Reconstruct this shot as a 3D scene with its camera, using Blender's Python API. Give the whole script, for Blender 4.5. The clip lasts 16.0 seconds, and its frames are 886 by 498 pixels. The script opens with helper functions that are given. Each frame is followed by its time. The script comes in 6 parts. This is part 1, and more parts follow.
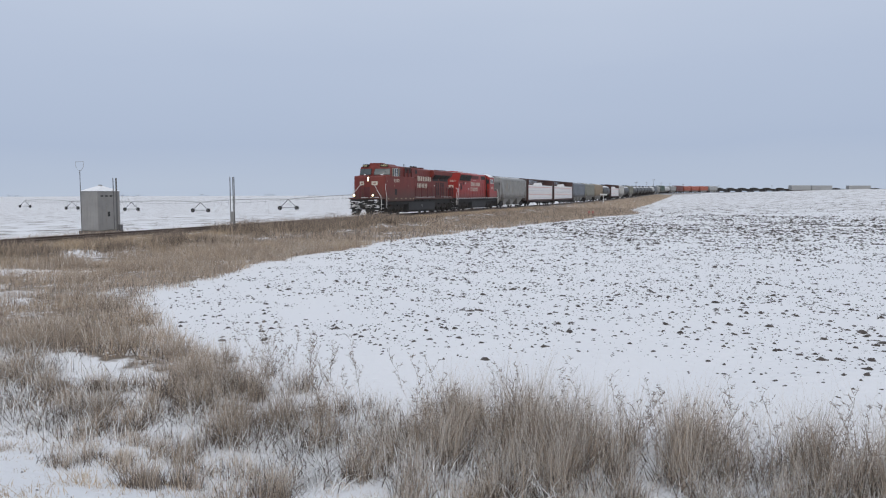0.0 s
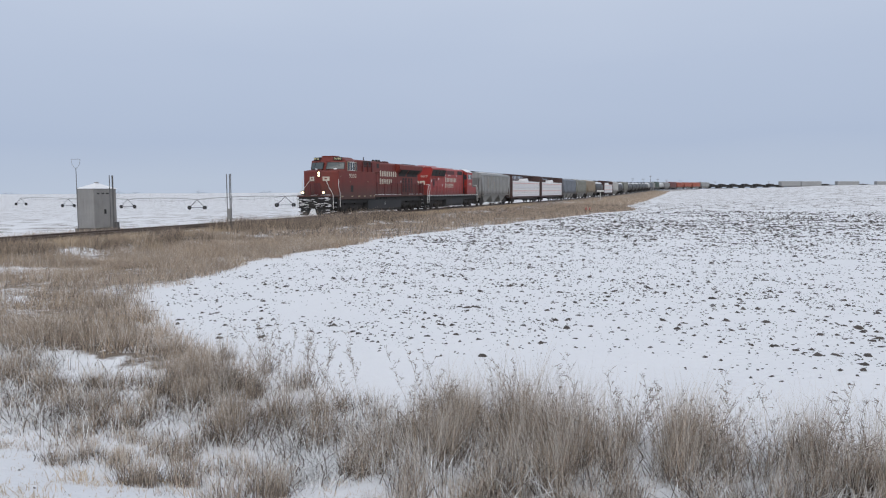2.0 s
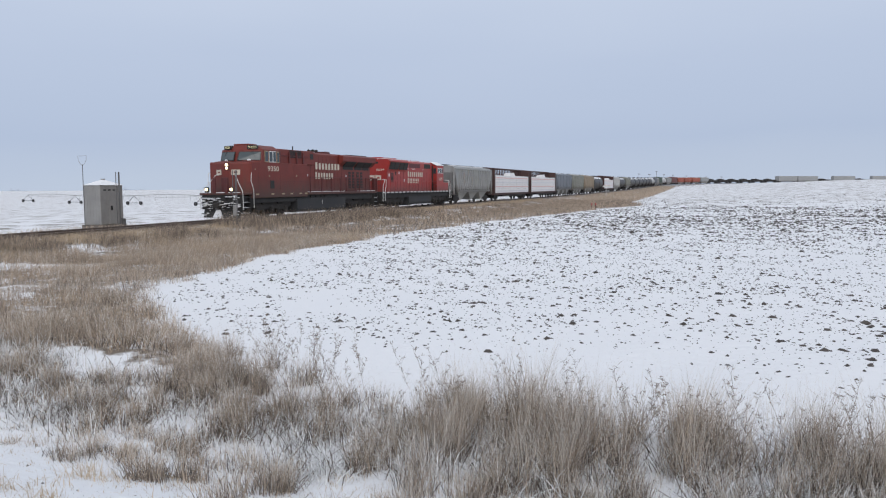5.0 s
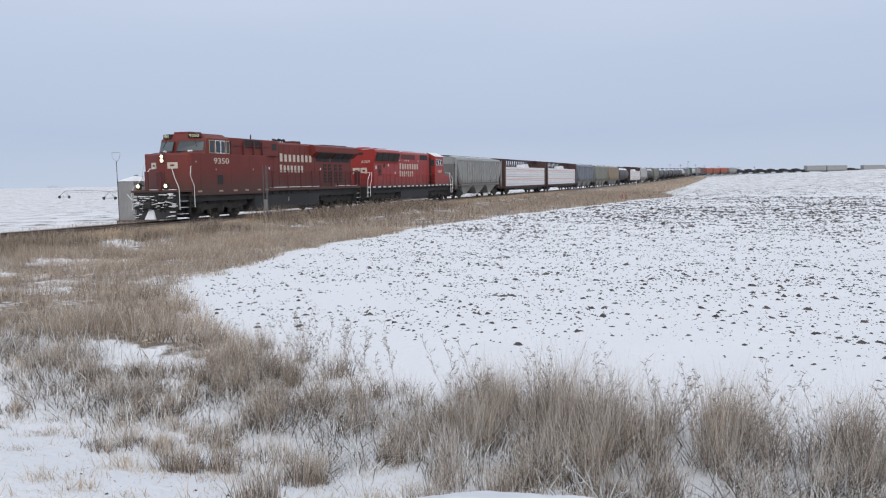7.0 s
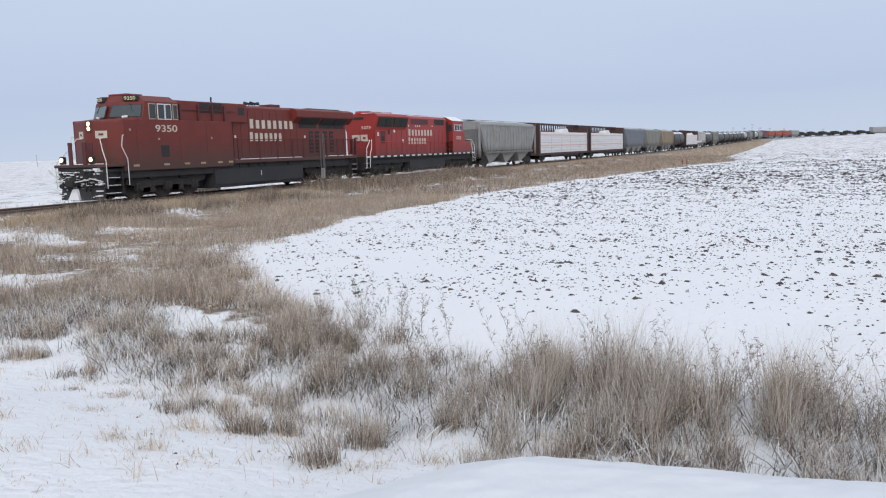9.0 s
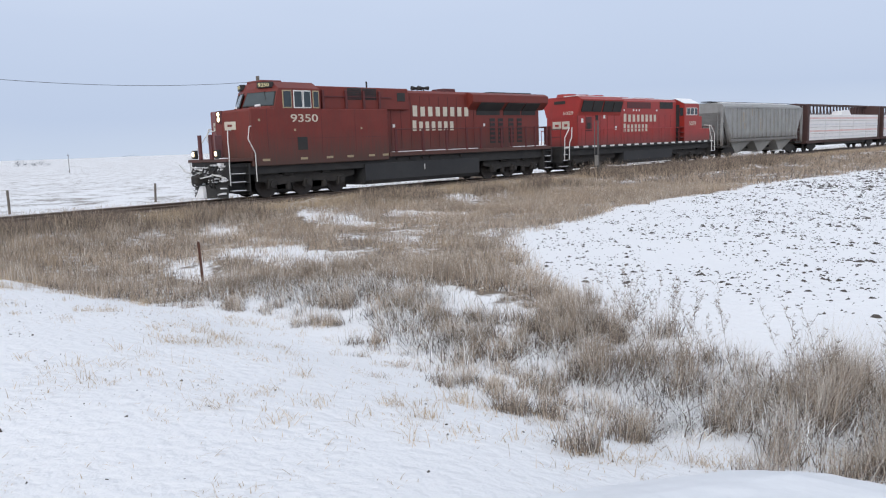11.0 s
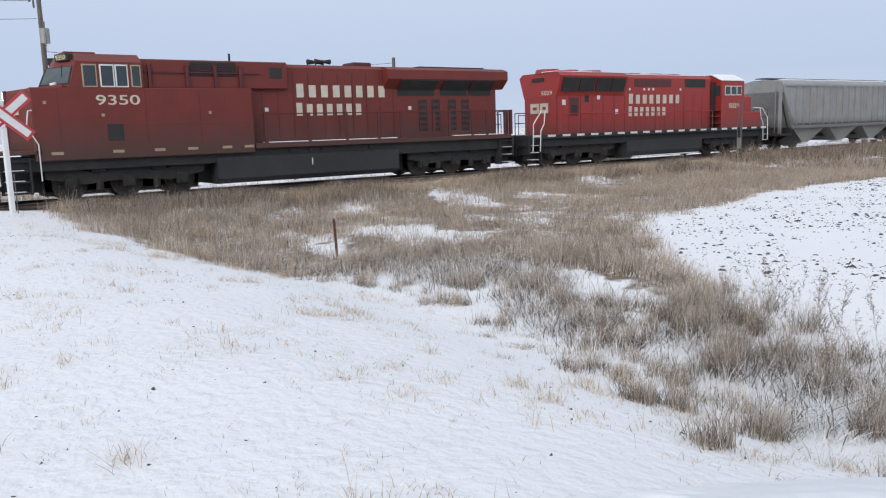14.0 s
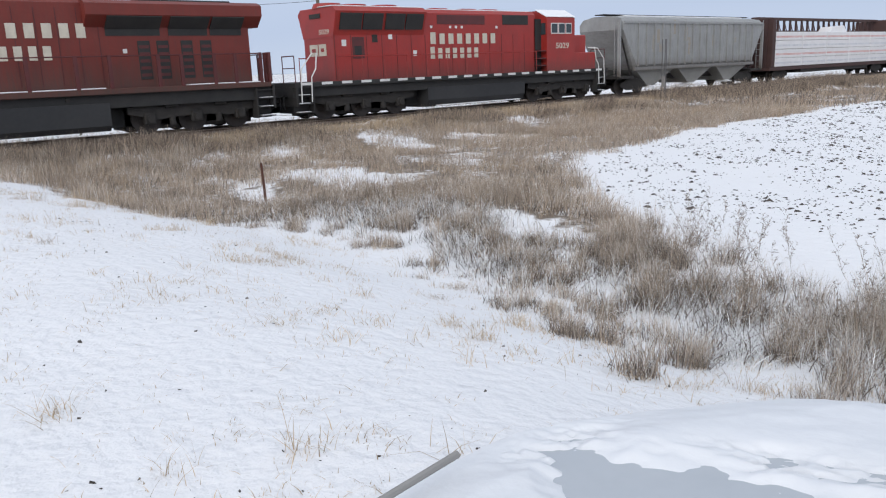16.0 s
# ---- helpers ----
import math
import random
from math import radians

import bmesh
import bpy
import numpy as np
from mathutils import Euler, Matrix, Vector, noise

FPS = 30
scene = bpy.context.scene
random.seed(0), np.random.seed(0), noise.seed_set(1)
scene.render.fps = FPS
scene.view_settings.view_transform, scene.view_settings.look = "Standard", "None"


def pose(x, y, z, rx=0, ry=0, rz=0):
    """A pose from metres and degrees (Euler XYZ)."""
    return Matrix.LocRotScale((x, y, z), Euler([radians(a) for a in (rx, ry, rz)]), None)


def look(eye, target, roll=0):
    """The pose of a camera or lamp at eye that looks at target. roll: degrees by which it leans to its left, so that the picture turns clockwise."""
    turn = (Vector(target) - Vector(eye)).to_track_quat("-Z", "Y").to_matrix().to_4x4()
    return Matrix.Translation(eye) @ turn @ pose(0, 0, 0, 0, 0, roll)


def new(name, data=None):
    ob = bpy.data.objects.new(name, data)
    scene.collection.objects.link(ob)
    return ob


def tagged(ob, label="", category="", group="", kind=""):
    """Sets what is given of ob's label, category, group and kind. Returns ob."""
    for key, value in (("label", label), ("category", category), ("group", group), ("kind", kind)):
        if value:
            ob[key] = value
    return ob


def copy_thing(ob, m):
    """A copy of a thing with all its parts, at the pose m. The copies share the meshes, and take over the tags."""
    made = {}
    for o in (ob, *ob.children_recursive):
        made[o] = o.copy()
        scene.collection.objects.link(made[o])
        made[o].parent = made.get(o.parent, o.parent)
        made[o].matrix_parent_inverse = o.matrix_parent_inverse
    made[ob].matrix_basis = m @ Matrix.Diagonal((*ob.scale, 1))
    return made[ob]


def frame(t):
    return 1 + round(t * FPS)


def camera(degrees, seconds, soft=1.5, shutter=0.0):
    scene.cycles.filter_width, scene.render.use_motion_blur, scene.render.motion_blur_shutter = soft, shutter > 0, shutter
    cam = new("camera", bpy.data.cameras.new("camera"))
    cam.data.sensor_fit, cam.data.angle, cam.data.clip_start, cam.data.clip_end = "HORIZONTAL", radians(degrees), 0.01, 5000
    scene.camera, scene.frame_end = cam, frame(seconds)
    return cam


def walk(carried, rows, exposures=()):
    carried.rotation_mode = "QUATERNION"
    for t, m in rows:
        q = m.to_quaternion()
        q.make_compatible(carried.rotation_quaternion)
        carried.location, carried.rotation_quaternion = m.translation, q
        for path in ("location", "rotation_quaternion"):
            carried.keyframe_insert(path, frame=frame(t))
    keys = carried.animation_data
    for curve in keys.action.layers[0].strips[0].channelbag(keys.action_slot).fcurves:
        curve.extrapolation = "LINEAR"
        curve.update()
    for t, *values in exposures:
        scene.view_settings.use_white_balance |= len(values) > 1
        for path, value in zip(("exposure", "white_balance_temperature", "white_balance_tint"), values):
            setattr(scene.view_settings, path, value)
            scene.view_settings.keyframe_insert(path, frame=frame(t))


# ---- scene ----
# The world: the straight track runs along +Y at x = TRACK_X, rail tops at z = 0, the camera stands at x = y = 0.
TRACK_X, EYE_Z = -28.19, 1.87
cam = camera(58.85, 16.0, soft=1.15)
# seconds, azimuth from +Y (clockwise), elevation, lean to the right, in degrees
PATH = [(0.0, -18.68, -3.96, 0.18), (0.5, -18.63, -4.03, 0.26), (1.0, -18.39, -4.16, 0.24), (1.5, -18.38, -4.16, 0.25),
        (2.0, -18.47, -4.2, 0.31), (2.5, -18.57, -4.3, 0.41), (3.0, -18.75, -4.31, 0.46), (3.5, -18.73, -4.43, 0.36),
        (4.0, -18.84, -4.41, 0.36), (6.5, -19.06, -4.94, 0.7), (7.0, -21.03, -4.99, 0.98), (7.5, -21.5, -5.15, 1.19),
        (8.0, -21.31, -5.1, 1.22), (8.5, -21.48, -6.19, 0.87), (9.0, -25.2, -7.29, 1.65), (9.5, -30.15, -7.32, 2.41),
        (10.0, -35.16, -7.43, 2.56), (10.2, -37.25, -7.45, 2.58), (12.3, -52.94, -6.56, 1.25), (12.5, -53.35, -6.18, 1.24),
        (13.0, -53.53, -7.14, 1.32), (13.5, -53.68, -8.0, 1.74), (14.0, -54.39, -8.62, 1.79), (14.5, -54.72, -8.66, 1.88),
        (15.0, -54.99, -8.73, 2.12), (15.5, -52.38, -13.2, 3.34), (16.0, -49.48, -13.01, 2.23)]


def aim(az, el, lean):
    a, e = radians(az), radians(el)
    eye = Vector((0.0, 0.0, EYE_Z))
    return look(eye, eye + Vector((math.sin(a) * math.cos(e), math.cos(a) * math.cos(e), math.sin(e))), -lean)


walk(cam, [(t, aim(a, e, l)) for t, a, e, l in PATH], [(0.0, 0.22), (4.0, 0.31), (8.0, 0.43), (9.0, 0.48), (12.5, 0.54), (16.0, 0.52)])

# ---- light: an overcast winter sky, a wide weak sun behind the cloud ----
world = bpy.data.worlds.new("world")
scene.world = world
world.use_nodes = True
wn, wl = world.node_tree.nodes, world.node_tree.links
wn.clear()
w_out, w_bg = wn.new("ShaderNodeOutputWorld"), wn.new("ShaderNodeBackground")
sky = wn.new("ShaderNodeTexSky")
sky.sky_type, sky.sun_disc = "NISHITA", False
sky.sun_elevation, sky.sun_rotation, sky.air_density, sky.dust_density = radians(28), radians(150), 1.0, 6.0
w_scale = wn.new("ShaderNodeVectorMath")
w_scale.operation = "SCALE"
w_scale.inputs["Scale"].default_value = 0.05
coord, sep, ramp, mix = (wn.new(k) for k in ("ShaderNodeTexCoord", "ShaderNodeSeparateXYZ", "ShaderNodeValToRGB", "ShaderNodeMix"))
mix.data_type = "RGBA"
mix.inputs["Factor"].default_value = 0.88
cloud_noise, cloud_map, cloud_add = wn.new("ShaderNodeTexNoise"), wn.new("ShaderNodeMapping"), wn.new("ShaderNodeMath")
cloud_map.inputs["Scale"].default_value = (1.2, 1.2, 5.0)
cloud_noise.inputs["Scale"].default_value = 1.6
cloud_noise.inputs["Detail"].default_value = 3.0
cloud_add.operation = "MULTIPLY_ADD"
cloud_add.inputs[1].default_value = 0.10
ramp.color_ramp.elements[0].position, ramp.color_ramp.elements[0].color = 0.0, (0.45, 0.52, 0.64, 1)
ramp.color_ramp.elements[1].position, ramp.color_ramp.elements[1].color = 1.0, (0.62, 0.66, 0.74, 1)
for pos, col in ((0.06, (0.40, 0.475, 0.62, 1)), (0.16, (0.43, 0.50, 0.64, 1)), (0.34, (0.56, 0.62, 0.73, 1))):
    ramp.color_ramp.elements.new(pos).color = col
wl.new(coord.outputs["Generated"], sep.inputs[0])
wl.new(coord.outputs["Generated"], cloud_map.inputs[0])
wl.new(cloud_map.outputs[0], cloud_noise.inputs["Vector"])
wl.new(cloud_noise.outputs["Fac"], cloud_add.inputs[0])
wl.new(sep.outputs["Z"], cloud_add.inputs[2])
w_sub = wn.new("ShaderNodeMath")
w_sub.operation, w_sub.inputs[1].default_value = "SUBTRACT", 0.05
wl.new(cloud_add.outputs[0], w_sub.inputs[0])
wl.new(w_sub.outputs[0], ramp.inputs[0])
wl.new(sky.outputs[0], w_scale.inputs[0])
wl.new(w_scale.outputs[0], mix.inputs["A"])
wl.new(ramp.outputs[0], mix.inputs["B"])
wl.new(mix.outputs["Result"], w_bg.inputs["Color"])
w_bg.inputs["Strength"].default_value = 1.0
wl.new(w_bg.outputs[0], w_out.inputs[0])
sun_data = bpy.data.lights.new("sun", "SUN")
sun_data.energy, sun_data.angle, sun_data.color = 0.8, radians(40), (1.0, 0.96, 0.92)
sun_ob = new("sun", sun_data)
sun_ob.matrix_world = look((0, 0, 60), (-18, 32, 40))

# ---- materials ----


def material(name, base, rough=0.6, metal=0.0, other=None, scale=4.0, spread=0.35, bump=0.0, bump_scale=None, island=0.0, coat=0.0):
    """A two-scale mottled surface; other: the second colour; island: brightness change from piece to piece."""
    m = bpy.data.materials.new(name)
    m.use_nodes = True
    n, l = m.node_tree.nodes, m.node_tree.links
    b = n["Principled BSDF"]
    b.inputs["Roughness"].default_value, b.inputs["Metallic"].default_value = rough, metal
    b.inputs["Coat Weight"].default_value = coat
    tc = n.new("ShaderNodeTexCoord")
    big, fine = n.new("ShaderNodeTexNoise"), n.new("ShaderNodeTexNoise")
    big.inputs["Scale"].default_value, fine.inputs["Scale"].default_value = scale, scale * 9
    big.inputs["Detail"].default_value = fine.inputs["Detail"].default_value = 4
    for q in (big, fine):
        l.new(tc.outputs["Object"], q.inputs["Vector"])
    add = n.new("ShaderNodeMath")
    add.operation = "MULTIPLY_ADD"
    add.inputs[1].default_value = 0.45
    l.new(fine.outputs["Fac"], add.inputs[0])
    l.new(big.outputs["Fac"], add.inputs[2])
    mr = n.new("ShaderNodeMapRange")
    mr.inputs["From Min"].default_value, mr.inputs["From Max"].default_value = 0.72 - spread, 0.72 + spread
    l.new(add.outputs[0], mr.inputs["Value"])
    mx = n.new("ShaderNodeMix")
    mx.data_type = "RGBA"
    o = other or tuple(c * 0.7 for c in base)
    mx.inputs["A"].default_value, mx.inputs["B"].default_value = (*base, 1), (*o, 1)
    l.new(mr.outputs[0], mx.inputs["Factor"])
    out = mx.outputs["Result"]
    if island:
        geo, hsv, vr = n.new("ShaderNodeNewGeometry"), n.new("ShaderNodeHueSaturation"), n.new("ShaderNodeMapRange")
        vr.inputs["To Min"].default_value, vr.inputs["To Max"].default_value = 1 - island, 1 + island
        l.new(geo.outputs["Random Per Island"], vr.inputs["Value"])
        l.new(vr.outputs[0], hsv.inputs["Value"])
        l.new(out, hsv.inputs["Color"])
        out = hsv.outputs["Color"]
    l.new(out, b.inputs["Base Color"])
    if bump:
        bp, bn = n.new("ShaderNodeBump"), n.new("ShaderNodeTexNoise")
        bn.inputs["Scale"].default_value, bn.inputs["Detail"].default_value = bump_scale or scale * 6, 6
        bp.inputs["Strength"].default_value, bp.inputs["Distance"].default_value = bump, 0.02
        l.new(tc.outputs["Object"], bn.inputs["Vector"])
        l.new(bn.outputs["Fac"], bp.inputs["Height"])
        l.new(bp.outputs[0], b.inputs["Normal"])
    return m


def glow(name, col, strength):
    m = bpy.data.materials.new(name)
    m.use_nodes = True
    b = m.node_tree.nodes["Principled BSDF"]
    b.inputs["Base Color"].default_value = (*col, 1)
    b.inputs["Emission Color"].default_value = (*col, 1)
    b.inputs["Emission Strength"].default_value = strength
    return m


def ground_material():
    """Thin snow over soil and dead grass: cover follows the worked field, the verge and the road, with drifts of its own."""
    m = bpy.data.materials.new("snowy_ground")
    m.use_nodes = True
    n, l = m.node_tree.nodes, m.node_tree.links
    b = n["Principled BSDF"]
    b.inputs["Roughness"].default_value = 0.75
    tc = n.new("ShaderNodeTexCoord")
    att = n.new("ShaderNodeAttribute")
    att.attribute_name = "litter"
    a, c, e = (n.new("ShaderNodeTexNoise") for _ in range(3))
    for q, s, det in ((a, 0.55, 5), (c, 5.0, 6), (e, 0.03, 4)):
        q.inputs["Scale"].default_value, q.inputs["Detail"].default_value = s, det
        l.new(tc.outputs["Object"], q.inputs["Vector"])
    s1, s2, s3 = (n.new("ShaderNodeMath") for _ in range(3))
    s1.operation, s2.operation, s3.operation = "MULTIPLY_ADD", "MULTIPLY_ADD", "ADD"
    s1.inputs[1].default_value, s2.inputs[1].default_value = 0.9, 0.7
    l.new(a.outputs["Fac"], s1.inputs[0])
    l.new(att.outputs["Fac"], s1.inputs[2])
    l.new(c.outputs["Fac"], s2.inputs[0])
    l.new(s1.outputs[0], s2.inputs[2])
    mr = n.new("ShaderNodeMapRange")
    mr.inputs["From Min"].default_value, mr.inputs["From Max"].default_value = 1.18, 1.36
    l.new(s2.outputs[0], mr.inputs["Value"])
    snow_mix, soil_mix, mx = (n.new("ShaderNodeMix") for _ in range(3))
    for q in (snow_mix, soil_mix, mx):
        q.data_type = "RGBA"
    snow_mix.inputs["A"].default_value, snow_mix.inputs["B"].default_value = (0.86, 0.86, 0.868, 1), (0.77, 0.775, 0.79, 1)
    soil_mix.inputs["A"].default_value, soil_mix.inputs["B"].default_value = (0.24, 0.19, 0.14, 1), (0.13, 0.105, 0.085, 1)
    l.new(e.outputs["Fac"], snow_mix.inputs["Factor"])
    l.new(c.outputs["Fac"], soil_mix.inputs["Factor"])
    l.new(mr.outputs[0], mx.inputs["Factor"])
    l.new(snow_mix.outputs["Result"], mx.inputs["A"])
    l.new(soil_mix.outputs["Result"], mx.inputs["B"])
    l.new(mx.outputs["Result"], b.inputs["Base Color"])
    bp, bn = n.new("ShaderNodeBump"), n.new("ShaderNodeTexNoise")
    bn.inputs["Scale"].default_value, bn.inputs["Detail"].default_value = 8.0, 9
    bp.inputs["Strength"].default_value, bp.inputs["Distance"].default_value = 0.8, 0.06
    l.new(tc.outputs["Object"], bn.inputs["Vector"])
    l.new(bn.outputs["Fac"], bp.inputs["Height"])
    l.new(bp.outputs[0], b.inputs["Normal"])
    return m


M_GROUND = ground_material()
M_CLOD = material("soil_clod", (0.055, 0.045, 0.038), 0.9, other=(0.10, 0.085, 0.075), scale=9, bump=0.5, island=0.3)
M_GRASS = material("dry_grass", (0.56, 0.465, 0.37), 0.8, other=(0.29, 0.23, 0.18), scale=0.7, island=0.38)
M_VERGE = material("verge_grass", (0.57, 0.46, 0.355), 0.8, other=(0.31, 0.243, 0.185), scale=0.7, island=0.38)
M_GRASS_PALE = material("frosted_dry_grass", (0.76, 0.72, 0.67), 0.8, other=(0.58, 0.52, 0.45), scale=0.9, island=0.25)
# dead weeds; in the ditch this dark tone also stands in for shade
M_GRASS_DARK = material("dead_weed_and_foot_shade", (0.185, 0.15, 0.125), 0.85, other=(0.09, 0.073, 0.062), scale=0.8, island=0.4)
M_STRAW = material("straw", (0.60, 0.475, 0.335), 0.8, other=(0.39, 0.30, 0.20), scale=0.8, island=0.3)
M_FROST = material("frosted_leaf", (0.88, 0.885, 0.89), 0.8, other=(0.66, 0.66, 0.655), scale=6, spread=0.3, island=0.25)
M_SNOW = material("lying_snow", (0.86, 0.86, 0.868), 0.7, other=(0.78, 0.785, 0.80), scale=2, bump=0.3)
M_BALLAST = material("ballast", (0.19, 0.17, 0.15), 0.95, other=(0.60, 0.59, 0.58), scale=3, bump=1.0, bump_scale=30)
M_WET_SNOW = material("wet_snow", (0.80, 0.81, 0.825), 0.45, other=(0.70, 0.715, 0.735), scale=3, bump=0.2)
M_TIE = material("creosoted_tie", (0.075, 0.06, 0.05), 0.9, other=(0.13, 0.11, 0.095), scale=5, bump=0.4)
M_RAIL = material("rail_steel", (0.13, 0.10, 0.085), 0.5, 0.7, other=(0.22, 0.17, 0.14), scale=3)

# ---- terrain ----
CURVE_S, CURVE_R = 430.0, 400.0


def smooth(v):
    v = np.clip(v, 0, 1)
    return v * v * (3 - 2 * v)


def track_z(s):
    return 3.2 * smooth((np.asarray(s, float) - 140) / 560)


def track_at(s):
    """Place, height and turn (clockwise, radians) of the track at s metres along it."""
    if s <= CURVE_S:
        return TRACK_X, s, float(track_z(s)), 0.0
    a = (s - CURVE_S) / CURVE_R
    return TRACK_X + CURVE_R * (1 - math.cos(a)), CURVE_S + CURVE_R * math.sin(a), float(track_z(s)), a


def on_track(s):
    x, y, z, a = track_at(s)
    return pose(x, y, z, 0, 0, -math.degrees(a))


def track_distance(x, y):
    """Signed distance (camera side positive) from the track and the length along it."""
    cx = TRACK_X + CURVE_R
    ang = np.arctan2(y - CURVE_S, cx - x)
    b = np.where(y <= CURVE_S, x - TRACK_X, CURVE_R - np.hypot(x - cx, y - CURVE_S))
    s = np.where(y <= CURVE_S, y, CURVE_S + CURVE_R * np.clip(ang, 0, 3))
    return b, s


def field_edge(y):
    """Distance from the track at which the grass verge ends and the ploughed field begins."""
    return np.interp(y, [7.0, 8.4, 9.2, 10.2, 11.4, 13.4, 15.1, 18.3, 24, 38, 60, 82, 97, 115, 160, 240, 420], [26, 23.8, 22.0, 20.5, 18.9, 16.8, 15.4, 14.4, 13.2, 12.4, 14.5, 17.2, 20, 17, 16, 14, 10])


def wave(x, y, k, seed):
    return (np.sin(x * k + seed) * np.cos(y * k * 0.83 + seed * 1.7) + np.sin((x + y) * k * 0.61 + seed * 2.3) * 0.6)


def patchy(x, y, size, seed):
    """Smooth value noise from 0 to 1 with patches of about that size, in metres."""
    table = np.random.default_rng(seed).uniform(0, 1, (64, 64))
    u, v = np.asarray(x, float) / size + 1000.3, np.asarray(y, float) / size + 1000.7
    i, j = np.floor(u).astype(int), np.floor(v).astype(int)
    f, g = u - i, v - j
    f, g = f * f * (3 - 2 * f), g * g * (3 - 2 * g)
    a, b = table[i % 64, j % 64], table[(i + 1) % 64, j % 64]
    c, d = table[i % 64, (j + 1) % 64], table[(i + 1) % 64, (j + 1) % 64]
    return (a * (1 - f) + b * f) * (1 - g) + (c * (1 - f) + d * f) * g


# drifts of bare snow among the grass: centre and half-widths in metres
DRIFTS = [(-15.8, 10.2, 2.4, 0.9), (-8.6, 9.1, 0.8, 0.3), (-20.5, 16.5, 2.6, 0.9), (-22.2, 12.6, 1.6, 0.6), (-18.0, 8.7, 1.6, 0.5), (-15.4, 7.9, 1.4, 0.35),
          (-20.7, 19.8, 1.7, 1.3), (-14.5, 13.5, 0.8, 0.5), (-7.6, 8.7, 0.8, 0.25), (-8.4, 10.1, 0.6, 0.2), (-10.8, 9.0, 0.8, 0.3), (-6.4, 7.4, 0.5, 0.3), (-5.4, 6.9, 0.4, 0.3), (-23.6, 26.0, 1.0, 2.2), (-4.2, 7.3, 0.5, 0.35)]


def drifted(x, y):
    """1 in the middle of a snow drift, 0 outside them all."""
    d = np.zeros(np.broadcast(x, y).shape)
    wob = 1.1 * (patchy(x, y, 0.9, 71) - 0.5) + 0.9 * (patchy(x, y, 0.3, 72) - 0.5)
    for cx, cy, rx, ry in DRIFTS:
        d = np.maximum(d, 1 - smooth((np.hypot((x - cx) / rx, (y - cy) / ry) + wob - 0.45) / 0.8))
    return d


# where the roadside snow ends and the ditch grass begins, and where that grass ends at the field
def road_edge(x):
    return np.interp(x, [-30, -20, -16.5, -13.6, -12.9, -11.4, -9.6, -8.2, -6.7, -5.5, -4.2, -3.2, -2.4, -1.4, 0.5, 3, 15],
                     [3.6, 3.9, 4.2, 4.9, 6.2, 7.0, 7.5, 7.3, 6.8, 6.7, 6.1, 6.0, 6.2, 6.2, 5.9, 5.5, 5.2]) + 0.9 * (patchy(x, 0 * x, 1.0, 9) - 0.5) + 0.5 * (patchy(x, 0 * x, 0.35, 10) - 0.5)


def ditch_end(x):
    return np.interp(x, [-12, -9, -7.5, -6, -4, -2, 0, 2, 5, 13], [11.2, 10.8, 10.0, 9.2, 8.5, 8.2, 7.9, 7.6, 7.2, 7.0])


def ground_z(x, y):
    x, y = np.asarray(x, float), np.asarray(y, float)
    b, s = track_distance(x, y)
    tz = track_z(s)
    near = tz - 0.28 - 0.40 * smooth((np.abs(b) - 2.4) / 5.0)
    # field on the camera side: low at the edge, a long swell further out
    swell = 3.1 * smooth((y - 45) / 190) * smooth((x + 16) / 75) * (1 - 0.75 * smooth((y - 330) / 250))
    field = tz - 0.55 + swell
    west = tz - 0.65 - 3.9 * smooth((-b - 12) / 150)
    z = np.where(b > 0, near + (field - near) * smooth((b - 7) / 6), near + (west - near) * smooth((-b - 5) / 8))
    # ditch along the road, and the road itself
    ditch = smooth((y - 4.0) / 2.2) * (1 - smooth((y - 7.0) / 3.0)) * smooth((b - 6) / 4)
    z = z - 0.18 * ditch
    road = (1 - smooth((y - 1.6) / 5.0)) * smooth((y + 12) / 3.0)
    road_z = np.where(b > -3, 0.03, 0.03 - 3.4 * smooth((-b - 8) / 120))
    z = z + (road_z - z) * road * (1 - smooth((np.hypot(x, y) - 90) / 30))
    z = np.where(np.abs(b) < 2.3, tz - 0.5, z)
    rough = 0.02 * wave(x, y, 2.1, 1) + 0.035 * wave(x, y, 0.55, 4) * (1 - 0.6 * road)
    far = np.hypot(x, y)
    return z + rough + 0.5 * wave(x, y, 0.011, 7) * smooth((far - 250) / 500) * np.where(b < -30, 1, 0.2)


def litter(x, y):
    """How much of the ground shows through the snow, 0 to 1."""
    b, s = track_distance(x, y)
    edge = field_edge(y)
    start = road_edge(x)
    verge = np.where(b > 1.5, 1 - smooth((b - edge + 0.3) / 0.6), 0) * smooth((y - start - 0.2) / 0.8)
    ditch = smooth((y - start - 0.5) / 0.9) * (1 - smooth((y - ditch_end(x)) / 0.5)) * (b > 0)
    back = np.where(b < 1.5, smooth((b + 12) / 6), 0) * np.where((y > 3) | (y < -10), 1, 0.15)
    rest = np.where((b > edge), 0.12 + 0.26 * smooth((np.hypot(x, y) - 40) / 80), 0.12)
    rest = np.where(b < -12, 0.37, rest)
    return np.clip(np.maximum.reduce([np.maximum(verge * 0.52 * (x < -5.2), ditch * 0.34) * (1 - 0.75 * drifted(x, y)), back * 0.55, rest]), 0, 1)


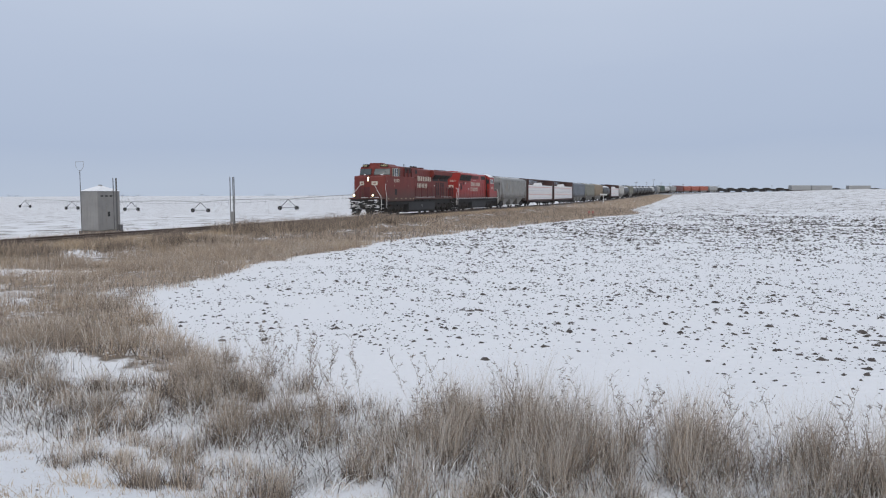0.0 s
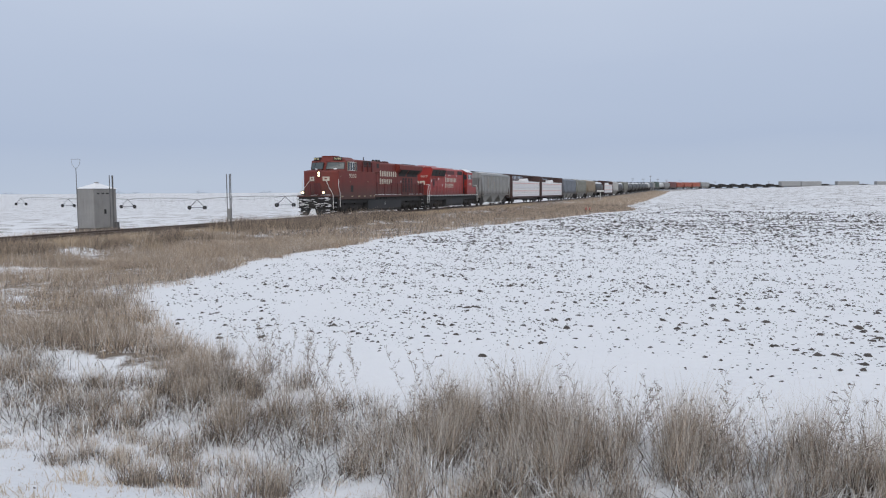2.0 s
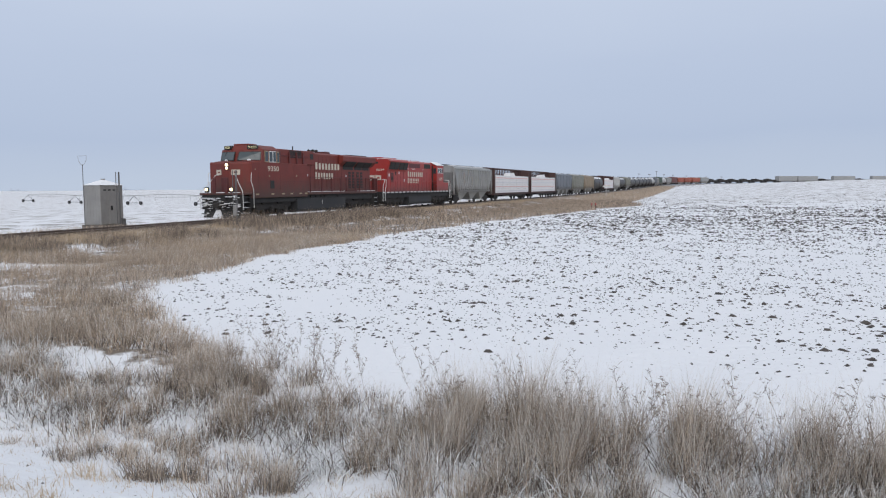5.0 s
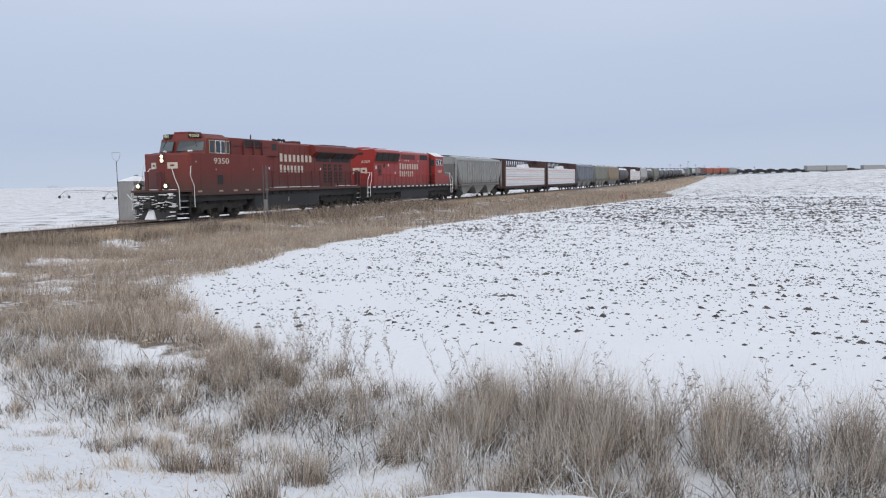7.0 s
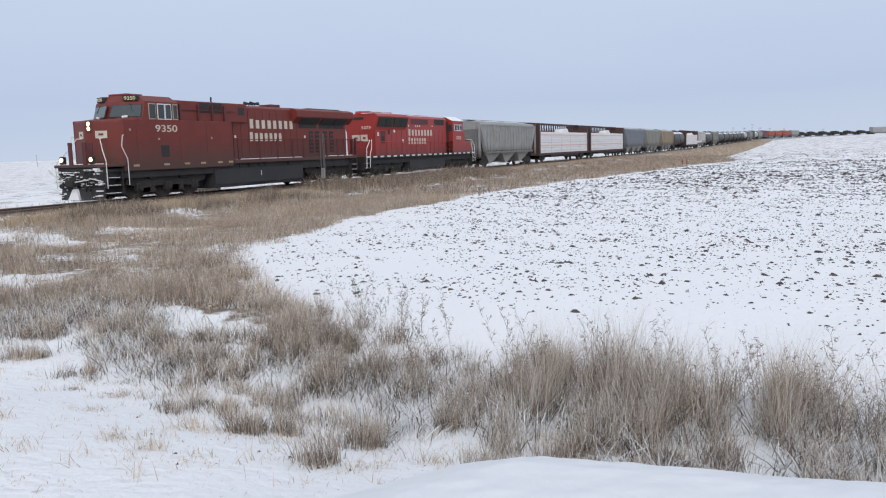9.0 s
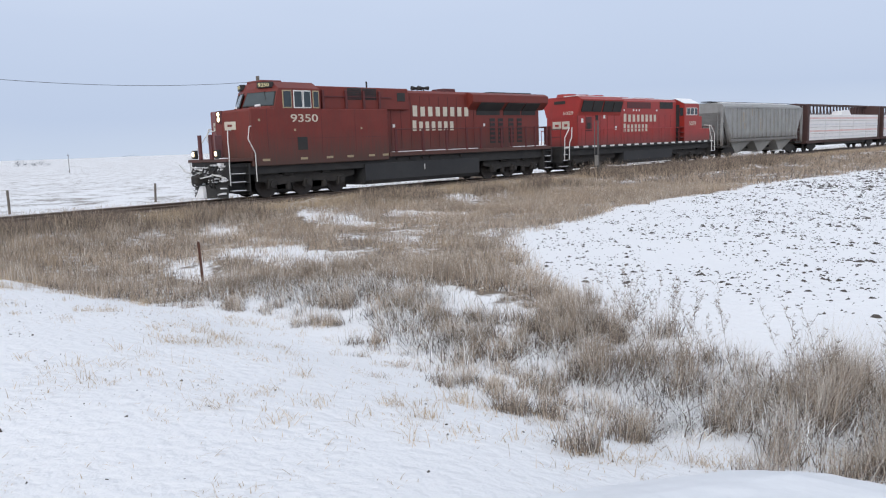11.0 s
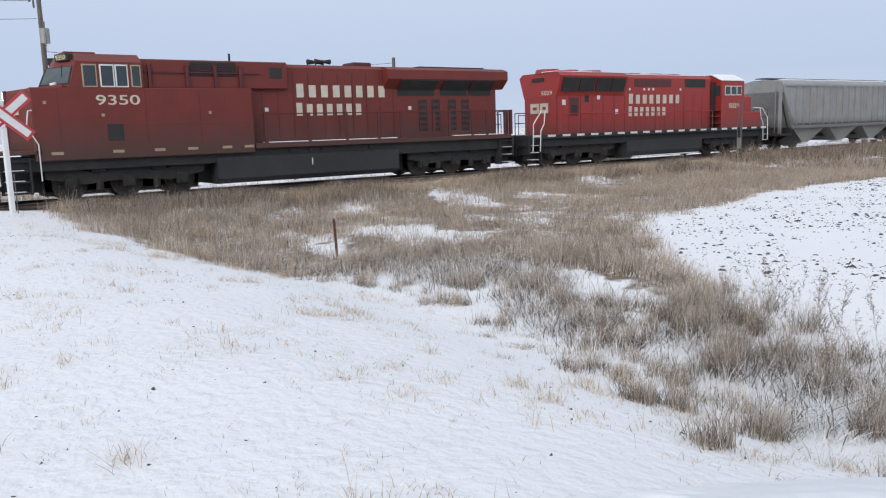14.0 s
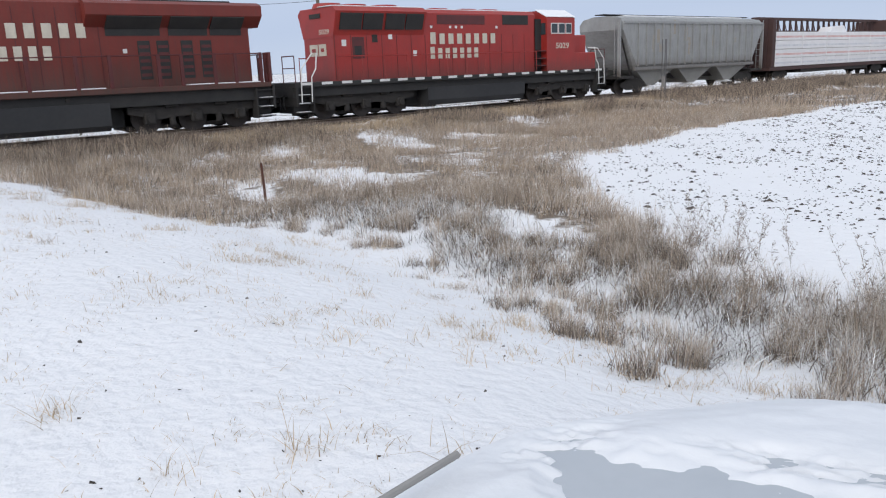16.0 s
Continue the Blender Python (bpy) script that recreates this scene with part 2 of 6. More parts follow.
def mesh_object(name, verts, faces, mat, smooth_shade=False):
    me = bpy.data.meshes.new(name)
    verts, faces = np.asarray(verts, np.float32), np.asarray(faces, np.int32)
    k = faces.shape[1]
    me.vertices.add(len(verts))
    me.vertices.foreach_set("co", verts.ravel())
    me.loops.add(faces.size)
    me.loops.foreach_set("vertex_index", faces.ravel())
    me.polygons.add(len(faces))
    me.polygons.foreach_set("loop_start", np.arange(len(faces), dtype=np.int32) * k)
    if smooth_shade:
        me.polygons.foreach_set("use_smooth", np.ones(len(faces), bool))
    me.update(calc_edges=True)
    me.materials.append(mat)
    return new(name, me)


def build_ground():
    az = np.radians(np.concatenate([np.arange(-180, -96, 4.0), np.arange(-96, 20, 0.45), np.arange(20, 180, 4.0)]))
    rad = np.concatenate([[0.0], np.geomspace(0.6, 4700, 330)])
    a, r = np.meshgrid(az, rad)
    x, y = r * np.sin(a), r * np.cos(a)
    z = ground_z(x, y)
    nr, na = a.shape
    i, j = np.meshgrid(np.arange(nr - 1), np.arange(na), indexing="ij")
    k = (j + 1) % na
    faces = np.stack([i * na + j, i * na + k, (i + 1) * na + k, (i + 1) * na + j], -1).reshape(-1, 4)
    ob = mesh_object("ground", np.stack([x, y, z], -1).reshape(-1, 3), faces, M_GROUND, True)
    att = ob.data.attributes.new("litter", "FLOAT", "POINT")
    att.data.foreach_set("value", litter(x, y).astype(np.float32).ravel())
    return tagged(ob, "open prairie ground under a thin patchy cover of snow", "ground", kind="structure")


build_ground()


def sweep(name, profile, s0, s1, step, mat):
    """A closed profile (across, up) swept along the track."""
    ss = np.arange(s0, s1 + step, step)
    v = []
    for s in ss:
        x, y, z, a = track_at(float(s))
        v += [(x + p * math.cos(a), y - p * math.sin(a), z + q) for p, q in profile]
    n = len(profile)
    f = [(i * n + j, i * n + (j + 1) % n, (i + 1) * n + (j + 1) % n, (i + 1) * n + j) for i in range(len(ss) - 1) for j in range(n)]
    return mesh_object(name, v, f, mat)


tagged(sweep("railway_ballast", [(-3.2, -0.75), (-1.75, -0.26), (-0.9, -0.24), (0.9, -0.24), (1.75, -0.26), (3.2, -0.75)], -160, 1000, 4.0, M_BALLAST),
       "grey crushed-stone ballast bed under the rails, dusted with snow", "ballast", kind="structure")
RAIL = [(-0.07, -0.18), (0.07, -0.18), (0.07, -0.16), (0.012, -0.13), (0.012, -0.05), (0.037, -0.04), (0.037, 0.0), (-0.037, 0.0), (-0.037, -0.04), (-0.012, -0.05), (-0.012, -0.13), (-0.07, -0.16)]
for side in (-0.755, 0.755):
    tagged(sweep("rail", [(p + side, q) for p, q in RAIL], -160, 1000, 4.0, M_RAIL), "rust-brown steel rail spiked to wooden ties", "rail", "rails of the track", "structure")

# ---- building helpers ----


def part(name, bm, mat, parent, label="", smooth_shade=False, at=None):
    """Links a bmesh as one mesh object under a thing or a part."""
    me = bpy.data.meshes.new(name)
    bmesh.ops.recalc_face_normals(bm, faces=bm.faces)
    bm.to_mesh(me)
    bm.free()
    if smooth_shade:
        me.polygons.foreach_set("use_smooth", [True] * len(me.polygons))
    me.materials.append(mat)
    ob = new(name, me)
    ob.parent = parent
    if at is not None:
        ob.matrix_basis = at
    if label:
        ob["label"] = label
    if name == "snow_dusting":
        ob["kind"] = "stuff"
    return ob


def thing(name, label, category, group="", at=None):
    ob = tagged(new(name), label, category, group)
    if at is not None:
        ob.matrix_basis = at
    return ob


def box(x0, x1, y0, y1, z0, z1, bm=None, bevel=0.0):
    one = bmesh.new()
    bmesh.ops.create_cube(one, size=1, matrix=Matrix.Translation(((x0 + x1) / 2, (y0 + y1) / 2, (z0 + z1) / 2)) @ Matrix.Diagonal((abs(x1 - x0), abs(y1 - y0), abs(z1 - z0), 1)))
    if bevel:
        bmesh.ops.bevel(one, geom=one.edges[:], offset=bevel, segments=1, affect="EDGES")
    return join(bm, one)


def join(bm, one):
    if bm is None:
        return one
    me = bpy.data.meshes.new("join")
    one.to_mesh(me)
    one.free()
    bm.from_mesh(me)
    bpy.data.meshes.remove(me)
    return bm


def rod(p, q, r, bm=None, n=8, r2=None):
    one = bmesh.new()
    p, q = Vector(p), Vector(q)
    d = q - p
    bmesh.ops.create_cone(one, cap_ends=True, segments=n, radius1=r, radius2=r if r2 is None else r2, depth=d.length,
                          matrix=Matrix.Translation((p + q) / 2) @ d.to_track_quat("Z", "Y").to_matrix().to_4x4())
    return join(bm, one)


def pipe(points, r, bm=None, n=6):
    for p, q in zip(points, points[1:]):
        bm = rod(p, q, r, bm, n)
    return bm


def loft(rings, bm=None, close=True):
    """Skins rings of equal point counts, with both ends closed."""
    one = bmesh.new()
    vs = [[one.verts.new(p) for p in ring] for ring in rings]
    n = len(rings[0])
    for a, b in zip(vs, vs[1:]):
        for i in range(n if close else n - 1):
            one.faces.new((a[i], a[(i + 1) % n], b[(i + 1) % n], b[i]))
    one.faces.new(vs[0])
    one.faces.new(vs[-1])
    return join(bm, one)


def across(poly, x0, x1, bm=None):
    """A (y, z) outline drawn out from x0 to x1."""
    return loft([[(x0, y, z) for y, z in poly], [(x1, y, z) for y, z in poly]], bm)


def along(poly, y0, y1, bm=None):
    """An (x, z) outline drawn out from y0 to y1."""
    return loft([[(x, y0, z) for x, z in poly], [(x, y1, z) for x, z in poly]], bm)


def text_mesh(words, height, depth=0.006):
    cu = bpy.data.curves.new("words", "FONT")
    cu.body, cu.size, cu.extrude = words, height * 1.38, depth
    cu.offset = 0.012 * height
    ob = bpy.data.objects.new("words", cu)
    scene.collection.objects.link(ob)
    me = bpy.data.meshes.new_from_object(ob.evaluated_get(bpy.context.evaluated_depsgraph_get()))
    bpy.data.objects.remove(ob)
    return me


def words(body, x, y, z, height, width, mat, parent, label, facing="side"):
    """Flat lettering on the camera-side flank (or on a front face), its lower left corner at y, z, stretched to its width."""
    me = text_mesh(body, height)
    co = np.array([v.co[:] for v in me.vertices])
    co[:, 0] = (co[:, 0] - co[:, 0].min()) * width / np.ptp(co[:, 0])
    co[:, 1] = (co[:, 1] - co[:, 1].min()) * height / np.ptp(co[:, 1])
    out = np.zeros_like(co)
    if facing == "side":
        out[:, 0], out[:, 1], out[:, 2] = x + co[:, 2], y + co[:, 0], z + co[:, 1]
    else:
        out[:, 0], out[:, 1], out[:, 2] = x + co[:, 0], y - co[:, 2], z + co[:, 1]
    me.vertices.foreach_set("co", out.astype(np.float32).ravel())
    me.materials.append(mat)
    ob = new("lettering", me)
    ob.parent = parent
    ob["label"] = label
    return ob


def bars(x, y0, y1, z0, z1, count, mat, parent, first=1.12):
    """A line of plain blocks of the size of the letters of a name."""
    step = (y1 - y0) / count
    for i in range(count):
        a, top = y0 + i * step, z1 if i == 0 else z0 + (z1 - z0) / first
        w = step * 0.68
        bm = box(x - 0.002, x + 0.005, a + w * 0.08, a + w * 0.92, z0, top, None, 0.002)
        part("name_bar", bm, mat, parent, "cream painted block")


# ---- the train ----
def painted(name, base, dirt, low, high, rough=0.45):
    """Railway paint: streaks down the sides and grime that thickens towards the running gear."""
    m = material(name, base, rough, other=tuple(c * 0.72 for c in base), scale=1.3, bump=0.15, bump_scale=12)
    n, l = m.node_tree.nodes, m.node_tree.links
    b = n["Principled BSDF"]
    old = b.inputs["Base Color"].links[0].from_socket
    tc, sp, st, mp = n.new("ShaderNodeTexCoord"), n.new("ShaderNodeSeparateXYZ"), n.new("ShaderNodeTexNoise"), n.new("ShaderNodeMapping")
    mp.inputs["Scale"].default_value = (1.0, 5.0, 0.5)
    l.new(tc.outputs["Object"], mp.inputs[0])
    l.new(mp.outputs[0], st.inputs["Vector"])
    st.inputs["Scale"].default_value, st.inputs["Detail"].default_value = 2.5, 5
    l.new(tc.outputs["Object"], sp.inputs[0])
    mr = n.new("ShaderNodeMapRange")
    mr.inputs["From Min"].default_value, mr.inputs["From Max"].default_value = high, low
    l.new(sp.outputs["Z"], mr.inputs["Value"])
    ad = n.new("ShaderNodeMath")
    ad.operation, ad.inputs[1].default_value = "MULTIPLY_ADD", 0.9
    l.new(st.outputs["Fac"], ad.inputs[0])
    l.new(mr.outputs[0], ad.inputs[2])
    m2 = n.new("ShaderNodeMapRange")
    m2.inputs["From Min"].default_value, m2.inputs["From Max"].default_value = 0.42, 1.35
    m2.inputs["To Max"].default_value = 0.85
    l.new(ad.outputs[0], m2.inputs["Value"])
    mx = n.new("ShaderNodeMix")
    mx.data_type = "RGBA"
    mx.inputs["B"].default_value = (*dirt, 1)
    l.new(m2.outputs[0], mx.inputs["Factor"])
    l.new(old, mx.inputs["A"])
    l.new(mx.outputs["Result"], b.inputs["Base Color"])
    return m


M_RED_OLD = painted("faded_red_paint", (0.185, 0.026, 0.017), (0.060, 0.040, 0.031), 1.2, 2.7, 0.58)
M_RED = painted("bright_red_paint", (0.375, 0.029, 0.022), (0.12, 0.038, 0.03), 1.2, 2.2)
M_BLACK = material("sooty_black", (0.017, 0.017, 0.018), 0.75, other=(0.036, 0.034, 0.032), scale=2, bump=0.3)
M_UNDER = material("running_gear", (0.016, 0.0145, 0.0135), 0.8, other=(0.042, 0.037, 0.033), scale=3, bump=0.4)
M_TANKGREY = material("fuel_tank_grey", (0.022, 0.023, 0.026), 0.7, other=(0.04, 0.04, 0.041), scale=1.0)
M_GLASS = material("cab_glass", (0.030, 0.040, 0.046), 0.12, other=(0.045, 0.058, 0.066), scale=1)
M_WINDSCREEN = material("windscreen_glass", (0.05, 0.065, 0.07), 0.15, other=(0.075, 0.092, 0.097), scale=1)
M_CREAM = material("cream_lettering", (0.66, 0.61, 0.50), 0.6, other=(0.48, 0.43, 0.36), scale=3)
M_WHITE = material("white_paint", (0.74, 0.74, 0.72), 0.5, other=(0.60, 0.60, 0.58), scale=4)
M_YELLOW = material("number_yellow", (0.80, 0.72, 0.40), 0.5)
M_REFLECT = material("dirty_reflector", (0.42, 0.34, 0.20), 0.5, other=(0.30, 0.24, 0.16), scale=5)
M_LAMP = glow("headlamp_glow", (1.0, 0.80, 0.46), 3.2)
M_DITCH = glow("ditch_lamp_glow", (1.0, 0.80, 0.46), 2.4)
M_WHEEL = material("wheel_steel", (0.03, 0.025, 0.023), 0.6, 0.3, other=(0.06, 0.05, 0.045), scale=4)
M_RED_TRIM = material("rail_post_red", (0.12, 0.022, 0.022), 0.6, other=(0.07, 0.02, 0.02), scale=4)
SPIN = []   # (wheelset, place in its truck, radius)


def wheelset(parent, y, r, spin):
    bm = rod((-0.80, 0, 0), (-0.68, 0, 0), r, None, 20)
    bm = rod((0.68, 0, 0), (0.80, 0, 0), r, bm, 20)
    bm = rod((-0.7, 0, 0), (0.7, 0, 0), 0.09, bm, 8)
    for k in range(4):
        a = k * math.pi / 2
        bm = box(0.80, 0.815, r * 0.5 * math.cos(a) - 0.07, r * 0.5 * math.cos(a) + 0.07, r * 0.5 * math.sin(a) - 0.07, r * 0.5 * math.sin(a) + 0.07, bm)
    ob = part("wheelset", bm, M_WHEEL, parent, at=pose(0, y, r))
    if spin:
        SPIN.append((ob, y, r))
    return ob


def loco_truck(parent, y0, y1):
    """A three-axle truck: cast side frames, journal boxes, springs and wheelsets."""
    c, h = (y0 + y1) / 2, (y1 - y0) / 2
    bm = None
    for sx in (-1, 1):
        x0, x1 = sx * 0.98, sx * 1.16
        bm = across([(c - h, 0.72), (c - h, 0.95), (c - h * 0.72, 1.02), (c - h * 0.40, 0.86), (c - h * 0.12, 1.02), (c + h * 0.12, 1.02), (c + h * 0.40, 0.86), (c + h * 0.72, 1.02),
                     (c + h, 0.95), (c + h, 0.72), (c + h * 0.55, 0.5), (c + h * 0.2, 0.58), (c - h * 0.2, 0.58), (c - h * 0.55, 0.5)], x0, x1, bm)
        for k in (-0.70, 0.0, 0.70):
            bm = box(sx * 1.0, sx * 1.24, c + k * h - 0.2, c + k * h + 0.2, 0.34, 0.74, bm, 0.04)
            bm = rod((sx * 1.2, c + k * h, 0.53), (sx * 1.30, c + k * h, 0.53), 0.13, bm, 10)
        for k in (-0.36, 0.36):
            bm = rod((sx * 1.08, c + k * h, 0.3), (sx * 1.08, c + k * h, 0.62), 0.12, bm, 8)
            bm = rod((sx * 1.18, c + k * h * 1.3, 0.95), (sx * 1.18, c + k * h * 0.8, 0.95), 0.09, bm, 8)
    # added dark block: inner gear and shade between the frames, hides snow behind
    bm = box(-0.62, 0.62, c - h * 0.98, c + h * 0.98, 0.16, 1.0, bm)
    t = part("truck", bm, M_UNDER, parent, "grimy cast-steel six-wheel truck")
    for k in (-0.70, 0.0, 0.70):
        wheelset(t, c + k * h, 0.53, True)
    bm = None
    for k in (-0.7, 0.05, 0.62):
        bm = box(1.0, 1.15, c + k * h - 0.2, c + k * h + 0.16, 1.03, 1.05, bm)
    part("snow_dusting", bm, M_SNOW, t, "snow caught on the truck frame")
    return t


def handrail(parent, x, ys, z0, z1, mat, post=0.035, top=True, flat=False):
    for y in ys:
        bm = box(x - 0.025, x + 0.025, y - 0.06, y + 0.06, z0, z1) if flat else rod((x, y, z0), (x, y, z1), post, None, 6)
        part("stanchion", bm, mat, parent)
    if top:
        part("hand_rail", rod((x, ys[0], z1 - 0.03), (x, ys[-1], z1 - 0.03), 0.022, None, 6), mat, parent)


def coupler(parent, y, d):
    bm = box(-0.12, 0.12, min(y, y + d * 0.45), max(y, y + d * 0.45), 0.72, 0.98, None, 0.03)
    bm = box(-0.2, 0.2, min(y + d * 0.3, y + d * 0.62), max(y + d * 0.3, y + d * 0.62), 0.68, 1.02, bm, 0.06)
    part("coupler", bm, M_UNDER, parent)


def hoses(parent, y, d):
    for x in (-0.75, -0.5, 0.5, 0.75):
        part("air_hose", pipe([(x, y, 1.05), (x * 1.05, y + d * 0.22, 0.95), (x * 1.1, y + d * 0.26, 0.62), (x * 0.9, y + d * 0.12, 0.5)], 0.028), M_BLACK, parent)


def corner_steps(parent, y, d):
    """Two step wells under a deck end, one on each side."""
    for sx in (-1, 1):
        st = part("step_well", box(sx * 1.06, sx * 1.14, min(y, y + d * 0.66), max(y, y + d * 0.66), 0.3, 1.4), M_BLACK, parent)
        part("side_plate", box(sx * 1.1, sx * 1.5, y + d * 0.62, y + d * 0.66, 0.3, 1.4), M_BLACK, st)
        for z in (0.35, 0.68, 1.0, 1.3):
            part("step", box(sx * 1.13, sx * 1.52, min(y, y + d * 0.62), max(y, y + d * 0.62), z, z + 0.035), M_BLACK, st)
        bm = None
        for z in (0.35, 0.68, 1.0):
            bm = box(sx * 1.2, sx * 1.5, min(y + d * 0.06, y + d * 0.5), max(y + d * 0.06, y + d * 0.5), z + 0.036, z + 0.055, bm)
        part("snow_dusting", bm, M_SNOW, st, "snow lying on the steps")


def deck_snow(parent, spots, name="snow_dusting"):
    bm = None
    for x0, x1, y0, y1, z in spots:
        bm = box(x0, x1, y0, y1, z, z + 0.035, bm, 0.012)
    part(name, bm, M_SNOW, parent, "thin snow lying on flat tops")


def lead_locomotive():
    o = 11.8                      # the thing's origin, metres behind the train's datum
    t = thing("diesel_locomotive", "faded dark red wide-cab diesel locomotive with lit headlamps", "locomotive")
    a = lambda v: v - o
    # frame, deck and side sills
    bm = box(-1.35, 1.35, a(1.75), a(21.9), 0.98, 1.42)
    part("underframe", bm, M_BLACK, t)
    # added dark box for brake gear and the shade beneath, hides lit snow
    part("underside_fill", box(-0.62, 0.62, a(2.2), a(21.6), 0.30, 1.2), M_BLACK, t)
    bm = box(-1.52, 1.52, a(9.82), a(21.75), 1.42, 1.60, None, 0.015)
    part("walkway", bm, M_RED_OLD, t)
    bm = box(-1.5, 1.5, a(1.62), a(2.95), 1.50, 1.62, None, 0.015)
    part("front_deck", bm, M_RED_OLD, t)
    # wide lower body behind and under the cab
    part("body_side", box(-1.5, 1.5, a(2.76), a(9.8), 1.28, 3.52, None, 0.03), M_RED_OLD, t)
    # nose: narrow front, flaring back to the cab
    front = lambda y, w, z0, z1, cut: [(-w, y, z0), (w, y, z0), (w, y, z1 - cut), (w - cut, y, z1), (-w + cut, y, z1), (-w, y, z1 - cut)]
    part("nose", loft([front(a(2.26), 0.22, 1.62, 3.40, 0.08), front(a(2.32), 0.36, 1.62, 3.46, 0.08), front(a(2.80), 1.49, 1.62, 3.50, 0.08), front(a(3.7), 1.49, 1.62, 3.62, 0.08)]), M_RED_OLD, t)
    # cab upper part: swept-back raked front and chamfered roof
    plan = lambda w, side, half, mid, z: [(-w, a(6.12), z), (-w, a(side), z), (-half, a(mid), z), (half, a(mid), z), (w, a(side), z), (w, a(6.12), z)]
    cab = part("cab", loft([plan(1.5, 3.86, 0.42, 3.36, 3.45), plan(1.48, 4.12, 0.42, 3.72, 4.32), plan(0.98, 4.2, 0.40, 3.90, 4.60)]), M_RED_OLD, t)
    part("roof_hatch", box(-0.55, 0.55, a(3.98), a(4.95), 4.59, 4.70, None, 0.03), M_RED_OLD, cab)
    part("snow_dusting", box(-0.9, 0.9, a(5.0), a(6.05), 4.597, 4.61), M_SNOW, cab, "thin snow on the cab roof")
    # windscreens on the sloping front, side windows
    def on_front(sx, u, v, out):
        """A point of the raked front, u from the middle to the side, v from sill to roof."""
        lo = Vector((0.42 + 1.08 * u, 3.36 + 0.50 * u, 3.45))
        hi = Vector((0.42 + 1.06 * u, 3.72 + 0.40 * u, 4.32))
        q = lo.lerp(hi, v) + Vector((0.42, -0.75, 0.40)).normalized() * out
        return (sx * q.x, a(q.y), q.z)

    for sx in (-1, 1):
        ring = lambda out, e: [on_front(sx, -0.28 + e, 0.20 + e, out), on_front(sx, 0.96 - e, 0.20 + e, out), on_front(sx, 0.94 - e, 0.84 - e, out), on_front(sx, -0.26 + e, 0.84 - e, out)]
        w = part("windscreen_frame", loft([ring(-0.02, 0.0), ring(0.018, 0.0)]), M_BLACK, cab)
        part("windscreen", loft([ring(-0.02, 0.035), ring(0.026, 0.035)]), M_WINDSCREEN, w, "grey-green windscreen pane")
        part("wiper", pipe([on_front(sx, 0.45, 0.88, 0.04), on_front(sx, 0.62, 0.45, 0.04)], 0.012), M_BLACK, w)
        part("snow_dusting", pipe([on_front(sx, 0.25, 0.20, 0.05), on_front(sx, 0.45, 0.22, 0.05)], 0.05), M_SNOW, w)
        nb = part("number_board", box(-0.34, 0.34, -0.10, 0.12, -0.11, 0.12, None, 0.02), M_BLACK, cab, "black number board with yellow figures", at=pose(sx * 0.88, a(3.92), 4.46, 0, 0, sx * 21))
        words("9350", -0.26, -0.105, -0.07, 0.15, 0.52, M_YELLOW, nb, "yellow road number", "front")
    for sx in (-1, 1):
        for y0, y1 in ((4.28, 4.72), (4.80, 5.24), (5.26, 5.66), (5.74, 6.06)):
            fr = part("window_frame", box(sx * 1.49, sx * 1.515, a(y0), a(y1), 3.53, 4.24, None, 0.008), M_WHITE if 4.75 < y0 < 5.5 else M_REFLECT, cab, "pale aluminium window frame")
            part("pane", box(sx * 1.50, sx * 1.522, a(y0) + 0.045, a(y1) - 0.045, 3.575, 4.195), M_GLASS, fr)
    words("9350", 1.502, a(4.62), 2.98, 0.31, 1.34, M_CREAM, t, "cream road number on the cab side")
    # nose lamps, emblem blocks, door
    for z in (3.34, 3.14):
        h = part("headlamp", rod((0.08, a(2.34), z), (0.08, a(2.22), z), 0.105, None, 16), M_BLACK, t)
        part("lens", rod((0.08, a(2.22), z), (0.08, a(2.205), z), 0.088, None, 16), M_LAMP, h, "lit warm headlamp lens")
    for sx in (-1, 1):       # plain emblem blocks on the slanting nose sides
        turn = pose(sx * 0.36, a(2.32) - 0.012, 0, 0, 0, sx * 23.0)
        for name, x0, x1, z0, z1, mat in (("emblem_bar", 0.00, 0.52, 2.72, 3.04, M_CREAM), ("emblem_gap", 0.14, 0.36, 2.84, 2.93, M_RED_OLD)):
            out = 0.012 if mat is M_CREAM else 0.016
            part(name, box(min(sx * x0, sx * x1), max(sx * x0, sx * x1), -out, 0.006, z0, z1, None, 0.003), mat, t, "cream painted emblem block on the nose" if mat is M_CREAM else "", at=turn)
    part("class_lamp_box", box(-0.10, 0.26, a(2.24), a(2.30), 2.98, 3.48, None, 0.02), M_RED_TRIM, t)
    part("nose_door", box(-0.34, 0.20, a(2.235), a(2.28), 1.7, 2.55, None, 0.01), M_RED_TRIM, t)
    # ditch lamps on the deck
    for x in (-0.98, 0.78):
        d = part("ditch_lamp", box(x - 0.13, x + 0.13, a(1.60), a(1.76), 1.64, 1.98, None, 0.03), M_BLACK, t)
        part("lens", rod((x, a(1.60), 1.83), (x, a(1.585), 1.83), 0.095, None, 16), M_DITCH, d, "lit warm ditch lamp lens")
    for x in (-0.42, 0.42):
        part("gate_post", box(x - 0.10, x + 0.10, a(1.58), a(1.66), 1.62, 2.56, None, 0.012), M_RED_TRIM, t, "dark red upright beside the walkway gap")
